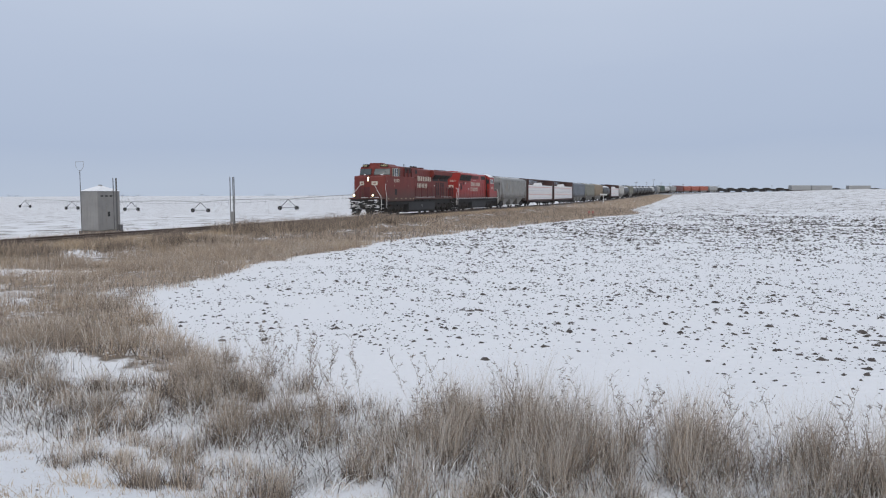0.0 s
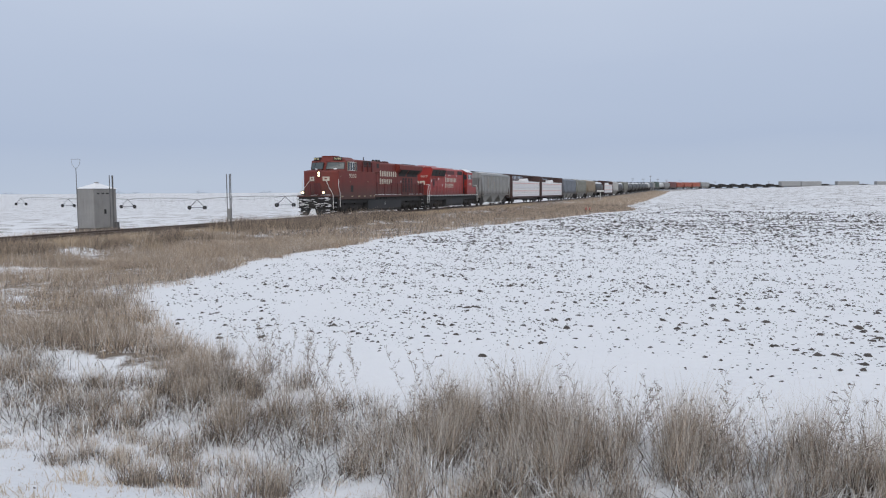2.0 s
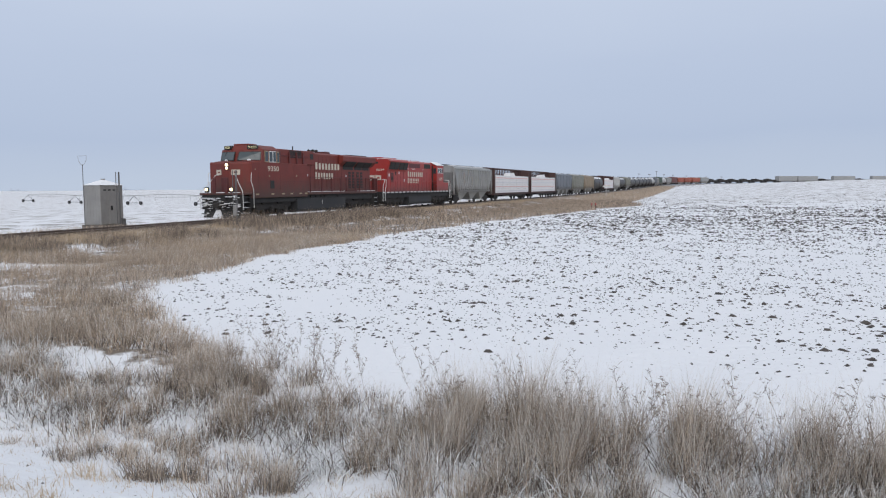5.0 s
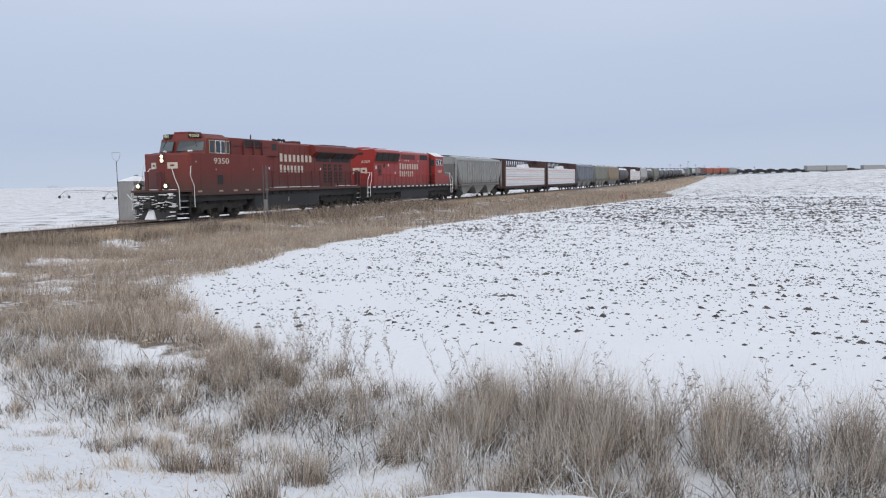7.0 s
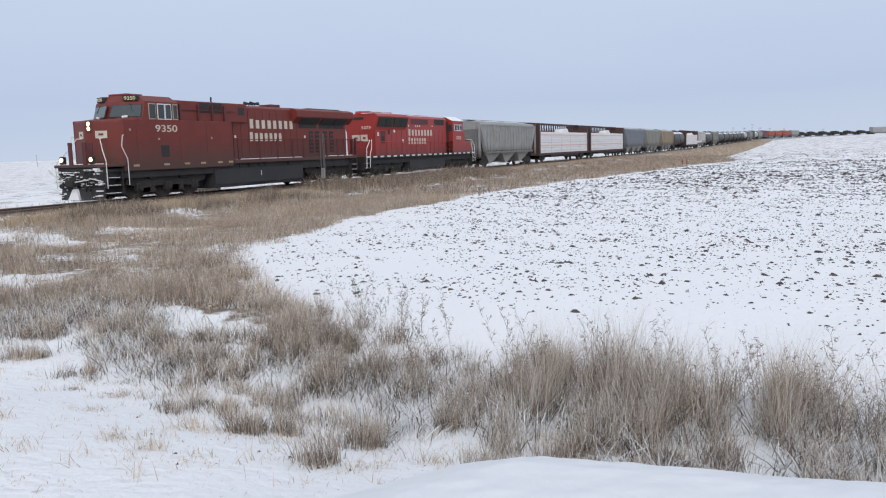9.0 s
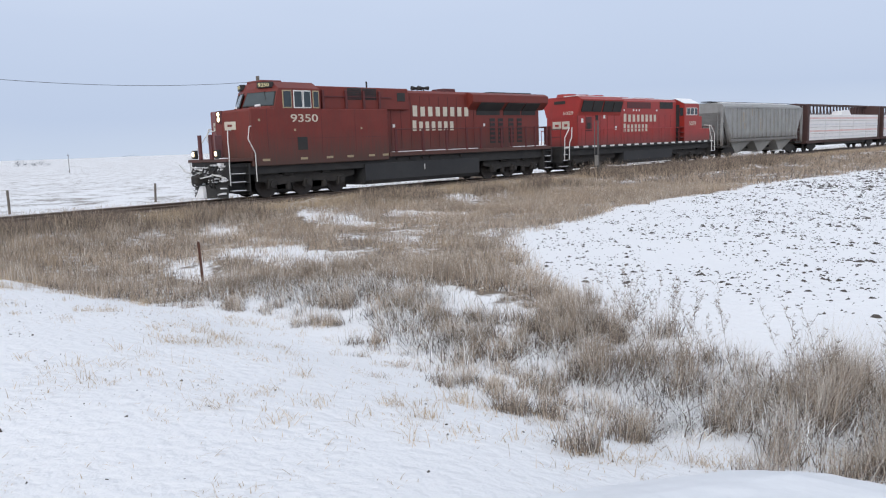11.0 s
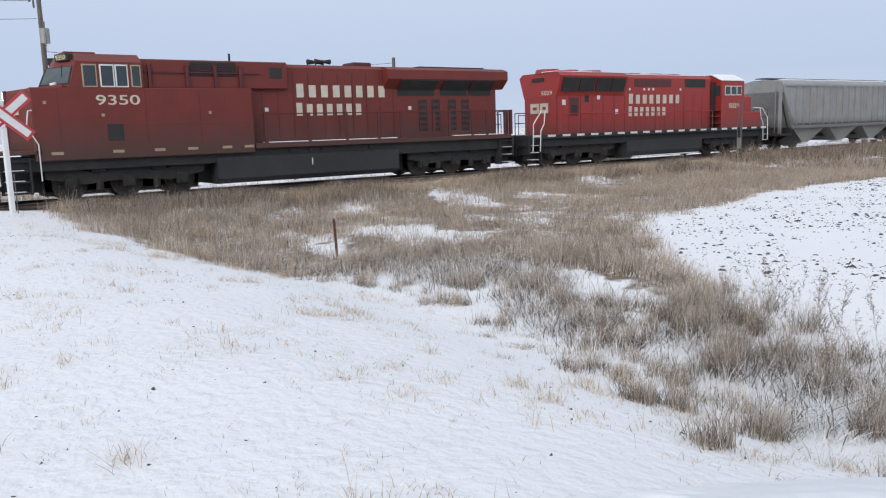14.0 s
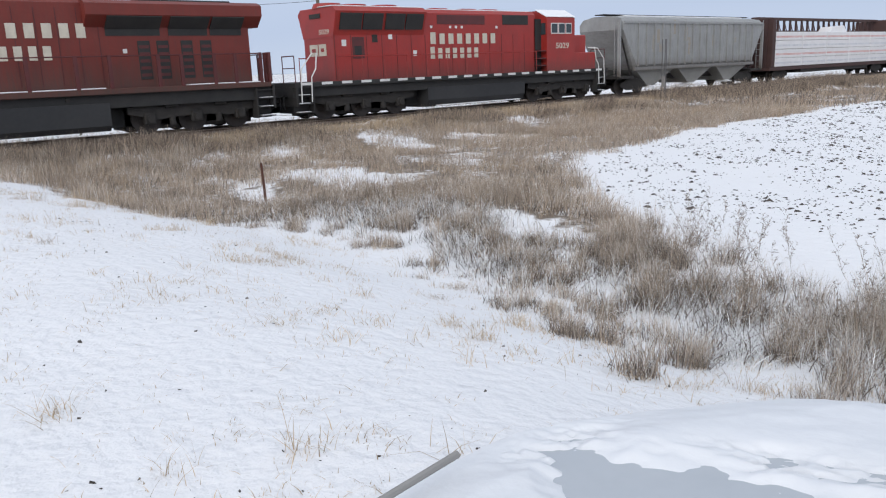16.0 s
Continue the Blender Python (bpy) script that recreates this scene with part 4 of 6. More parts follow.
def hopper_car(name, label, length, mat, spin=False, detail=True):
    """A covered hopper: ribbed side, sloping end sheets, three bays, roof walk and end ladders."""
    t = thing(name, label, "hopper car", "freight cars of the train")
    h = length / 2 - 0.55
    m = h - 1.5
    side = [(-1.3, 1.35), (1.3, 1.35), (1.5, 1.6), (1.5, 3.85), (1.25, 4.12), (0.55, 4.25), (-0.55, 4.25), (-1.25, 4.12), (-1.5, 3.85), (-1.5, 1.6)]
    upper = [(-1.5, 3.5), (1.5, 3.5), (1.5, 3.55), (1.5, 3.85), (1.25, 4.12), (0.55, 4.25), (-0.55, 4.25), (-1.25, 4.12), (-1.5, 3.85), (-1.5, 3.55)]
    body = part("body", loft([[(x, -h + 0.25, z) for x, z in upper], [(x, -m, z) for x, z in side], [(x, m, z) for x, z in side], [(x, h - 0.25, z) for x, z in upper]]), mat, t)
    for y in np.linspace(-m + 0.1, m - 0.1, 17 if detail else 9):
        part("rib", box(1.49, 1.58, y - 0.035, y + 0.035, 1.5, 3.86), mat, body)
    part("top_chord", box(1.46, 1.56, -h + 0.3, h - 0.3, 3.82, 3.95), mat, body)
    part("side_sill", box(1.40, 1.54, -m - 0.2, m + 0.2, 1.30, 1.48), mat, body)
    k = 3 if length < 17.5 else 4
    w = 2 * m / k
    for i in range(k):
        c = -m + (i + 0.5) * w
        part("hopper_bay", loft([[(-1.3, c - w * 0.48, 1.4), (1.3, c - w * 0.48, 1.4), (1.3, c + w * 0.48, 1.4), (-1.3, c + w * 0.48, 1.4)], [(-1.0, c - 0.35, 0.42), (1.0, c - 0.35, 0.42), (1.0, c + 0.35, 0.42), (-1.0, c + 0.35, 0.42)]]), M_BAY, t, "pale sloping outlet bay")
        if detail:
            part("snow_dusting", loft([[(0.3, c - 0.4, 0.30), (1.2, c - 0.4, 0.30), (1.2, c + 0.4, 0.30), (0.3, c + 0.4, 0.30)], [(0.6, c - 0.1, 0.48), (0.9, c - 0.1, 0.48), (0.9, c + 0.15, 0.46), (0.6, c + 0.15, 0.46)]]), M_SNOW, t, "snow caught on the outlet gate")
    part("end_sill", box(-0.4, 0.4, -h, h, 0.70, 1.08), M_UNDER, t)
    for s in (-1, 1):
        part("end_platform", box(-1.4, 1.4, min(s * h, s * (h - 1.4)), max(s * h, s * (h - 1.4)), 0.88, 1.02), M_UNDER, t)
    if detail:
        rnd = random.Random(8)
        for _ in range(9):
            y, z = rnd.uniform(-m * 0.8, m * 0.8), rnd.uniform(1.9, 3.3)
            part("rust_patch", box(1.495, 1.506, y, y + rnd.uniform(0.15, 0.5), z, z + rnd.uniform(0.3, 1.0), None, 0.004), M_RUST_STAIN, body, "rust-brown worn paint patch")
    part("roof_walk", box(-0.32, 0.32, -h + 0.1, h - 0.1, 4.32, 4.37), M_UNDER, t)
    part("roof_hatches", box(-0.7, 0.7, -m, m, 4.22, 4.30, None, 0.02), M_SNOW, t, "snow along the loading hatches")
    for s in (-1, 1):
        bm = None
        for x in (1.45, 1.05):
            bm = rod((x, s * (h - 0.08), 0.95), (x, s * (h - 0.08), 4.1), 0.025, bm, 6)
        for z in np.arange(1.1, 4.1, 0.38):
            bm = rod((1.05, s * (h - 0.08), z), (1.45, s * (h - 0.08), z), 0.014, bm, 4)
        part("end_ladder", bm, mat, t)
        part("corner_post", box(1.30, 1.48, s * (h - 0.06) - 0.05, s * (h - 0.06) + 0.05, 1.0, 3.9), mat, t)
        part("end_slope_post", rod((1.2, s * (m + 0.15), 1.1), (1.2, s * (h - 0.3), 3.5), 0.05, None, 6), M_UNDER, t)
        coupler(t, s * h, s * 0.5)
    car_trucks(t, h - 1.75, spin)
    return t


def centerbeam_car(name, label, length, spin=False, full=True):
    """A centre-beam flat car with bulkheads and two rows of wrapped lumber."""
    t = thing(name, label, "flat car", "freight cars of the train")
    h = length / 2 - 0.45
    part("deck", box(-1.45, 1.45, -h, h, 0.78, 1.02, None, 0.02), M_CAR_BROWN, t)
    part("side_sill", box(-1.35, 1.35, -h * 0.55, h * 0.55, 0.55, 0.8), M_UNDER, t)
    for s in (-1, 1):
        bh = part("bulkhead", box(-1.45, 1.45, s * (h - 0.45) - 0.22, s * (h - 0.45) + 0.22, 1.02, 4.28, None, 0.03), M_CAR_BROWN, t)
        for x in (-1.0, 0.0, 1.0):
            part("rib", box(x - 0.08, x + 0.08, s * (h - 0.2) - 0.08, s * (h - 0.2) + 0.08, 1.02, 4.25), M_CAR_BROWN, bh)
        coupler(t, s * h, s * 0.4)
    part("top_chord", box(-0.28, 0.28, -h + 0.4, h - 0.4, 4.22, 4.40, None, 0.02), M_CAR_BROWN, t)
    part("mid_chord", box(-0.12, 0.12, -h + 0.4, h - 0.4, 3.38, 3.52), M_CAR_BROWN, t)
    n = 22
    for i in range(n):
        y = -h + 1.0 + i * (2 * h - 2.0) / (n - 1)
        part("beam_post", box(-0.05, 0.05, y - 0.09, y + 0.09, 1.0, 4.25), M_CAR_BROWN, t)
        if i < n - 1:
            st = (2 * h - 2.0) / (n - 1)
            part("brace", rod((0.0, y, 4.2), (0.0, y + st * 0.5, 3.4), 0.035, None, 4), M_CAR_BROWN, t)
    if full:
        rows = 4
        for side in (-1, 1):
            for r in range(rows):
                z0 = 1.04 + r * 0.585
                for j in range(5):
                    y0 = -h + 0.75 + j * (2 * h - 1.5) / 5
                    y1 = y0 + (2 * h - 1.5) / 5 - 0.04
                    pk = part("wrapped_lumber", box(side * 0.2, side * 1.42, y0, y1, z0, z0 + 0.57, None, 0.03), M_WRAP, t, "lumber stack in white plastic wrap")
                    part("wrap_band", box(side * 1.415, side * 1.424, y0 + 0.05, y1 - 0.05, z0 + 0.18, z0 + 0.31), M_WRAP_RED if r in (1, 3) else M_WRAP_GREY, pk, "printed band on the wrap")
        part("torn_wrap", loft([[(0.3, -1.2, 3.36), (1.3, -1.2, 3.36), (1.3, 1.6, 3.36), (0.3, 1.6, 3.36)], [(0.3, -0.6, 3.75), (1.25, -0.7, 3.72), (1.2, 1.3, 3.85), (0.3, 1.2, 3.8)]]), M_WRAP, t, "loose flap of white plastic wrap")
    car_trucks(t, h - 2.2, spin)
    return t


def tank_car(name, label, length, mat, spin=False, snow=True):
    t = thing(name, label, "tank car", "freight cars of the train")
    h = length / 2 - 0.5
    r = 1.45
    rings = []
    for y, k in ((-h + 0.45, 0.55), (-h + 0.55, 0.8), (-h + 0.85, 0.97), (-h + 1.1, 1.0), (h - 1.1, 1.0), (h - 0.85, 0.97), (h - 0.55, 0.8), (h - 0.45, 0.55)):
        rings.append([(math.cos(i * math.pi / 12) * r * k, y, 2.55 + math.sin(i * math.pi / 12) * r * k) for i in range(24)])
    tk = part("tank", loft(rings), mat, t, smooth_shade=True)
    part("dome", rod((0, 0, 3.9), (0, 0, 4.35), 0.45, None, 16), mat, tk)
    part("dome_platform", box(-0.9, 0.9, -1.1, 1.1, 4.02, 4.08), M_UNDER, t)
    if snow:
        arc = [(math.cos(v) * (r + 0.03), 2.55 + math.sin(v) * (r + 0.03)) for v in np.linspace(0.75, math.pi - 0.75, 9)] + [(math.cos(v) * (r - 0.02), 2.55 + math.sin(v) * (r - 0.02)) for v in np.linspace(math.pi - 0.75, 0.75, 9)]
        part("snow_dusting", along(arc, -h + 1.2, h - 1.2), M_SNOW, tk, "snow along the top of the tank")
    part("end_sill", box(-1.4, 1.4, -h, -h + 1.6, 0.85, 1.1), M_UNDER, t)
    part("end_sill", box(-1.4, 1.4, h - 1.6, h, 0.85, 1.1), M_UNDER, t)
    part("saddle", box(-1.2, 1.2, -h + 1.3, -h + 1.9, 1.0, 1.7), M_UNDER, t)
    part("saddle", box(-1.2, 1.2, h - 1.9, h - 1.3, 1.0, 1.7), M_UNDER, t)
    part("side_ladder", pipe([(1.5, 0.2, 1.0), (1.52, 0.2, 2.6), (1.0, 0.2, 4.0)], 0.03), M_UNDER, t)
    for s in (-1, 1):
        part("end_rail", pipe([(1.35, s * (h - 0.1), 1.1), (1.35, s * (h - 0.1), 2.1), (-1.35, s * (h - 0.1), 2.1), (-1.35, s * (h - 0.1), 1.1)], 0.03), M_UNDER, t)
        coupler(t, s * h, s * 0.45)
    car_trucks(t, h - 1.75, spin)
    return t


def box_car(name, label, length, mat, top=4.6):
    t = thing(name, label, "boxcar", "freight cars of the train")
    h = length / 2 - 0.5
    body = part("body", along([(-1.5, 1.05), (1.5, 1.05), (1.5, top - 0.25), (1.2, top), (-1.2, top), (-1.5, top - 0.25)], -h + 0.1, h - 0.1), mat, t)
    for y in np.linspace(-h + 0.3, h - 0.3, 13):
        if abs(y) > 1.6:
            part("rib", box(1.49, 1.53, y - 0.04, y + 0.04, 1.1, top - 0.3), mat, body)
    part("sliding_door", box(1.49, 1.56, -1.5, 1.5, 1.15, top - 0.35, None, 0.02), mat, body)
    part("snow_dusting", box(-1.15, 1.15, -h + 0.2, h - 0.2, top + 0.002, top + 0.03), M_SNOW, body, "snow lying on the roof")
    part("side_sill", box(-1.45, 1.45, -h, h, 0.8, 1.06), M_UNDER, t)
    for s in (-1, 1):
        coupler(t, s * h, s * 0.45)
    car_trucks(t, h - 2.0)
    return t


def low_flat_car(name, label, length):
    """A low dark flat car with coiled loads under patches of snow."""
    t = thing(name, label, "flat car", "freight cars of the train")
    h = length / 2 - 0.5
    part("deck", box(-1.45, 1.45, -h, h, 0.85, 1.25, None, 0.02), M_BLACK, t)
    rnd = random.Random(5)
    y = -h + 0.5
    while y < h - 1.6:
        w = rnd.uniform(1.2, 2.6)
        z = rnd.uniform(2.2, 3.3)
        ld = part("load", box(-1.2, 1.2, y, y + w, 1.25, z, None, 0.2), M_UNDER, t, "dark machinery load")
        if rnd.random() < 0.55:
            part("snow_dusting", box(-1.0, 1.0, y + 0.2, y + w - 0.2, z, z + 0.12, None, 0.05), M_SNOW, ld, "snow on the load")
        y += w + rnd.uniform(0.1, 0.8)
    for s in (-1, 1):
        coupler(t, s * h, s * 0.45)
    car_trucks(t, h - 1.8)
    return t


def faded(name, base, other=None):
    return painted(name, base, (0.11, 0.09, 0.075), 1.0, 2.0, 0.6)


M_CAR_GREY = faded("hopper_grey", (0.34, 0.345, 0.34))
M_CAR_BLUE = faded("hopper_blue_grey", (0.20, 0.225, 0.26))
M_CAR_OLIVE = faded("hopper_olive", (0.27, 0.275, 0.24))
M_CAR_TAN = faded("hopper_tan", (0.33, 0.265, 0.19))
M_CAR_WHITE = faded("hopper_white", (0.55, 0.55, 0.54))
M_CAR_BROWN = material("oxide_brown", (0.075, 0.035, 0.03), 0.75, other=(0.05, 0.028, 0.026), scale=2, bump=0.2)
M_CAR_RUST = faded("boxcar_red_brown", (0.17, 0.055, 0.05))
M_CAR_ORANGE = faded("hopper_orange_red", (0.42, 0.115, 0.07))
M_CAR_GREEN = faded("boxcar_dark_green", (0.05, 0.085, 0.06))
M_BAY = material("hopper_bay_grey", (0.36, 0.35, 0.33), 0.7, other=(0.25, 0.25, 0.23), scale=1.5)
M_RUST_STAIN = material("rust_stain", (0.30, 0.25, 0.19), 0.8, other=(0.33, 0.325, 0.31), scale=5, spread=0.2)
M_TANK_BLACK = material("tank_black", (0.035, 0.037, 0.04), 0.5, other=(0.07, 0.07, 0.07), scale=1.5)
M_WRAP = material("lumber_wrap", (0.80, 0.79, 0.79), 0.55, other=(0.70, 0.68, 0.68), scale=1.5, bump=0.4)
M_WRAP_RED = material("wrap_print_red", (0.62, 0.30, 0.27), 0.6, other=(0.74, 0.60, 0.58), scale=4, spread=0.2)
M_WRAP_GREY = material("wrap_print_grey", (0.55, 0.55, 0.58), 0.6, other=(0.72, 0.72, 0.73), scale=4, spread=0.2)

TRAIN = []     # (thing, metres behind the datum)


def build_train():
    TRAIN.append(lead_locomotive())
    TRAIN.append(trailing_locomotive())
    kinds = {}

    def kind(key, make, *args, **kw):
        if key in kinds:
            return copy_thing(kinds[key], Matrix())
        kinds[key] = make(*args, **kw)
        return kinds[key]

    at = 42.4
    near = [(16.7, "h1", lambda: hopper_car("covered_hopper_car", "weathered light grey covered hopper car with ribbed sides", 16.7, M_CAR_GREY, True)),
            (22.2, "cb", lambda: centerbeam_car("centerbeam_flat_car", "brown centre-beam flat car stacked with white-wrapped lumber", 22.0, False)),
            (21.2, "cb", None),
            (17.5, "h2", lambda: hopper_car("covered_hopper_car", "blue-grey covered hopper car with snow on its roof", 17.3, M_CAR_BLUE, False, False)),
            (15.6, "h3", lambda: hopper_car("covered_hopper_car", "faded olive-grey covered hopper car", 15.5, M_CAR_OLIVE, False, False)),
            (16.0, "h4", lambda: hopper_car("covered_hopper_car", "faded tan covered hopper car", 15.8, M_CAR_TAN, False, False)),
            (17.4, "tk", lambda: tank_car("tank_car", "black tank car with snow along its top", 17.0, M_TANK_BLACK)),
            (22.3, "cb", None),
            (16.0, "h5", lambda: hopper_car("covered_hopper_car", "dirty white covered hopper car", 15.8, M_CAR_WHITE, False, False)),
            (17.4, "tk", None), (16.6, "h3", None)]
    near += [(17.4, "tk", None)] * 6
    near += [(17.4, "tw", lambda: tank_car("tank_car", "pale grey tank car among black ones", 17.0, M_CAR_WHITE)),
             (17.4, "h2", None), (16.6, "h1b", lambda: hopper_car("covered_hopper_car", "grey covered hopper car far down the train", 16.4, M_CAR_GREY, False, False)),
             (17.0, "bg", lambda: box_car("boxcar", "dark green boxcar with a snowy roof", 16.8, M_CAR_GREEN)),
             (17.4, "tw", None), (16.6, "h1b", None),
             (17.0, "br", lambda: box_car("boxcar", "red-brown boxcar with a snowy roof", 16.8, M_CAR_RUST)),
             (17.0, "ho", lambda: hopper_car("covered_hopper_car", "orange-red covered hopper car", 16.8, M_CAR_ORANGE, False, False)),
             (17.0, "ho", None), (17.0, "ho", None), (17.0, "h1b", None)]
    near += [(18.0, "fl", lambda: low_flat_car("low_flat_car", "low dark flat car with snow-topped loads", 17.8))] + [(18.0, "fl", None)] * 5
    near += [(26.0, "bx", lambda: box_car("boxcar", "long pale grey high boxcar", 25.8, M_CAR_GREY, 5.2)), (26.0, "bx", None), (18.0, "fl", None), (26.0, "bx", None), (18.0, "fl", None), (26.0, "bx", None), (17.4, "tk", None), (17.4, "tk", None)]
    for length, key, make in near:
        ob = kind(key, make) if make else kind(key, None)
        TRAIN.append((ob, at + length / 2))
        at += length


build_train()

# ---- trackside and roadside things ----
M_GALV = material("galvanised_steel", (0.36, 0.35, 0.33), 0.5, 0.4, other=(0.27, 0.26, 0.25), scale=1.5, bump=0.1)
M_POLE = material("weathered_pole", (0.17, 0.145, 0.12), 0.9, other=(0.10, 0.085, 0.075), scale=3, bump=0.5)
M_ROD = material("dark_steel_rod", (0.11, 0.11, 0.115), 0.6, 0.4, other=(0.16, 0.155, 0.15), scale=3)
M_SIGN_WHITE = material("sign_white", (0.78, 0.78, 0.77), 0.4, other=(0.68, 0.68, 0.66), scale=3)
M_SIGN_RED = material("sign_red", (0.55, 0.05, 0.06), 0.4, other=(0.42, 0.05, 0.05), scale=3)
M_RUST = material("rusty_post", (0.14, 0.055, 0.035), 0.9, other=(0.09, 0.05, 0.04), scale=8, bump=0.4)
M_FAR_TREE = material("distant_bare_trees", (0.16, 0.165, 0.175), 0.95, other=(0.11, 0.115, 0.125), scale=0.4, island=0.2)
M_WIRE = material("wire", (0.10, 0.10, 0.105), 0.6)


def gz(x, y):
    return float(ground_z(x, y))


def equipment_shed():
    x0, x1, y0, y1, z0 = -37.72, -36.42, 39.9, 41.9, -0.40
    t = thing("equipment_shed", "pale galvanised steel signal hut with a snowy pyramid roof", "shed", at=pose(x0, y0, z0))
    w, d, h = x1 - x0, y1 - y0, 2.56
    part("foundation", box(-0.12, w + 0.12, -0.12, d + 0.12, -0.35, 0.06), M_POLE, t)
    body = part("wall", box(0, w, 0, d, 0.06, h, None, 0.015), M_GALV, t)
    for k in range(6):
        part("wall_seam", box(0.04 + k * 0.22, 0.06 + k * 0.22, -0.012, 0.0, 0.08, h - 0.02), M_GALV, body)
        part("wall_seam", box(w, w + 0.012, 0.04 + k * 0.36, 0.06 + k * 0.36, 0.08, h - 0.02), M_GALV, body)
    part("door", box(w, w + 0.03, 0.75, 1.55, 0.12, 2.15, None, 0.01), M_GALV, t)
    part("door_lock", box(w + 0.03, w + 0.08, 0.85, 1.0, 0.95, 1.25, None, 0.01), M_BLACK, t)
    part("cable_box", box(w, w + 0.22, 1.7, 1.98, 0.0, 0.4, None, 0.02), M_ROD, t)
    part("roof", loft([[(-0.06, -0.06, h), (w + 0.06, -0.06, h), (w + 0.06, d + 0.06, h), (-0.06, d + 0.06, h)], [(w / 2 - 0.06, d / 2 - 0.06, h + 0.36), (w / 2 + 0.06, d / 2 - 0.06, h + 0.36), (w / 2 + 0.06, d / 2 + 0.06, h + 0.36), (w / 2 - 0.06, d / 2 + 0.06, h + 0.36)]]), M_SNOW, t, "snow-covered pyramid roof")
    part("ridge_vent", box(w / 2 - 0.09, w / 2 + 0.09, d / 2 - 0.09, d / 2 + 0.09, h + 0.33, h + 0.42), M_GALV, t)
    for k in range(3):
        part("side_vent", box(w, w + 0.02, 0.3 + 0.4 * k, 0.5 + 0.4 * k, h - 0.35, h - 0.27), M_BLACK, t)
    a = thing("radio_antenna", "thin steel mast with a forked loop antenna beside the hut", "antenna", at=pose(-37.45, 39.62, -0.6))
    part("mast", rod((0, 0, 0), (0, 0, 4.05), 0.022, None, 8), M_ROD, a)
    part("antenna_loop", pipe([(-0.34, 0, 4.60), (0.34, 0, 4.60), (0.30, 0, 4.30), (0.12, 0, 4.06), (-0.12, 0, 4.06), (-0.30, 0, 4.30), (-0.34, 0, 4.60)], 0.012), M_GALV, a)


def rod_mast(x, y, top, label, boxed):
    z = gz(x, y) - 0.1
    t = thing("signal_mast", label, "mast", "steel rod masts by the track", at=pose(x, y, z))
    for k in (-1, 0, 1):
        part("rod", rod((0.13 * k, 0.08 * (k == 0), 0), (0.13 * k, 0.08 * (k == 0), top - z), 0.024, None, 8), M_ROD, t)
    for h in (0.5, 1.2):
        part("cross_tie", rod((-0.15, 0, h), (0.15, 0, h), 0.018, None, 6), M_ROD, t)
    if boxed:
        part("junction_box", box(-0.09, 0.12, -0.10, -0.02, 0.75, 1.35, None, 0.01), M_GALV, t, "pale metal junction box")


def power_pole(x, y, top, label, transformer):
    z = gz(x, y) - 0.3
    h = top - z
    t = thing("power_pole", label, "utility pole", "power poles", at=pose(x, y, z))
    part("pole", rod((0, 0, 0), (0, 0, h), 0.17, None, 12, 0.11), M_POLE, t)
    if transformer:
        tr = part("transformer", rod((0.42, 0.05, h - 2.7), (0.42, 0.05, h - 1.95), 0.24, None, 16), M_GALV, t, "grey can transformer")
        part("bushing", rod((0.42, 0.05, h - 1.95), (0.42, 0.05, h - 1.6), 0.05, None, 8), M_ROD, tr)
        part("bracket", box(0.05, 0.3, 0.0, 0.1, h - 2.5, h - 2.1), M_ROD, t)
        part("crossarm", rod((0.05, 0, h - 0.1), (-0.95, -0.3, h - 0.42), 0.045, None, 6), M_POLE, t)
        part("insulator", rod((-0.95, -0.3, h - 0.44), (-0.95, -0.3, h - 0.26), 0.05, None, 8), M_ROD, t)
        part("insulator", rod((-0.35, -0.2, h - 0.85), (-0.35, -0.2, h - 0.45), 0.05, None, 8), M_ROD, t)
        part("drop_wire", pipe([(0.5, 0.05, h - 1.9), (0.75, 0.05, h - 2.4), (0.6, 0.05, h - 3.0), (0.15, 0, h - 3.3)], 0.012), M_WIRE, t)
        part("ground_wire", pipe([(0.17, 0, h - 3.0), (0.18, 0, 0.5)], 0.012), M_WIRE, t)
        part("tag", box(0.14, 0.17, -0.06, 0.02, 1.7, 1.95), M_SIGN_WHITE, t)
    else:
        part("meter_box", box(-0.05, 0.34, -0.42, -0.1, 0.75, 1.75, None, 0.02), M_ROD, t, "dark metal service box")
        part("meter_box", box(-0.1, 0.45, -0.5, 0.3, 0.2, 0.95, None, 0.02), M_ROD, t, "dark metal service box")


def hanging_wire(p, q, sag, label):
    pts = []
    for k in range(17):
        f = k / 16
        v = Vector(p).lerp(Vector(q), f)
        v.z -= sag * 4 * f * (1 - f)
        pts.append(tuple(v))
    bm = pipe(pts, 0.014, None, 5)
    me = bpy.data.meshes.new("power_line")
    bm.to_mesh(me)
    bm.free()
    me.materials.append(M_WIRE)
    tagged(new("power_line", me), label, "wire")


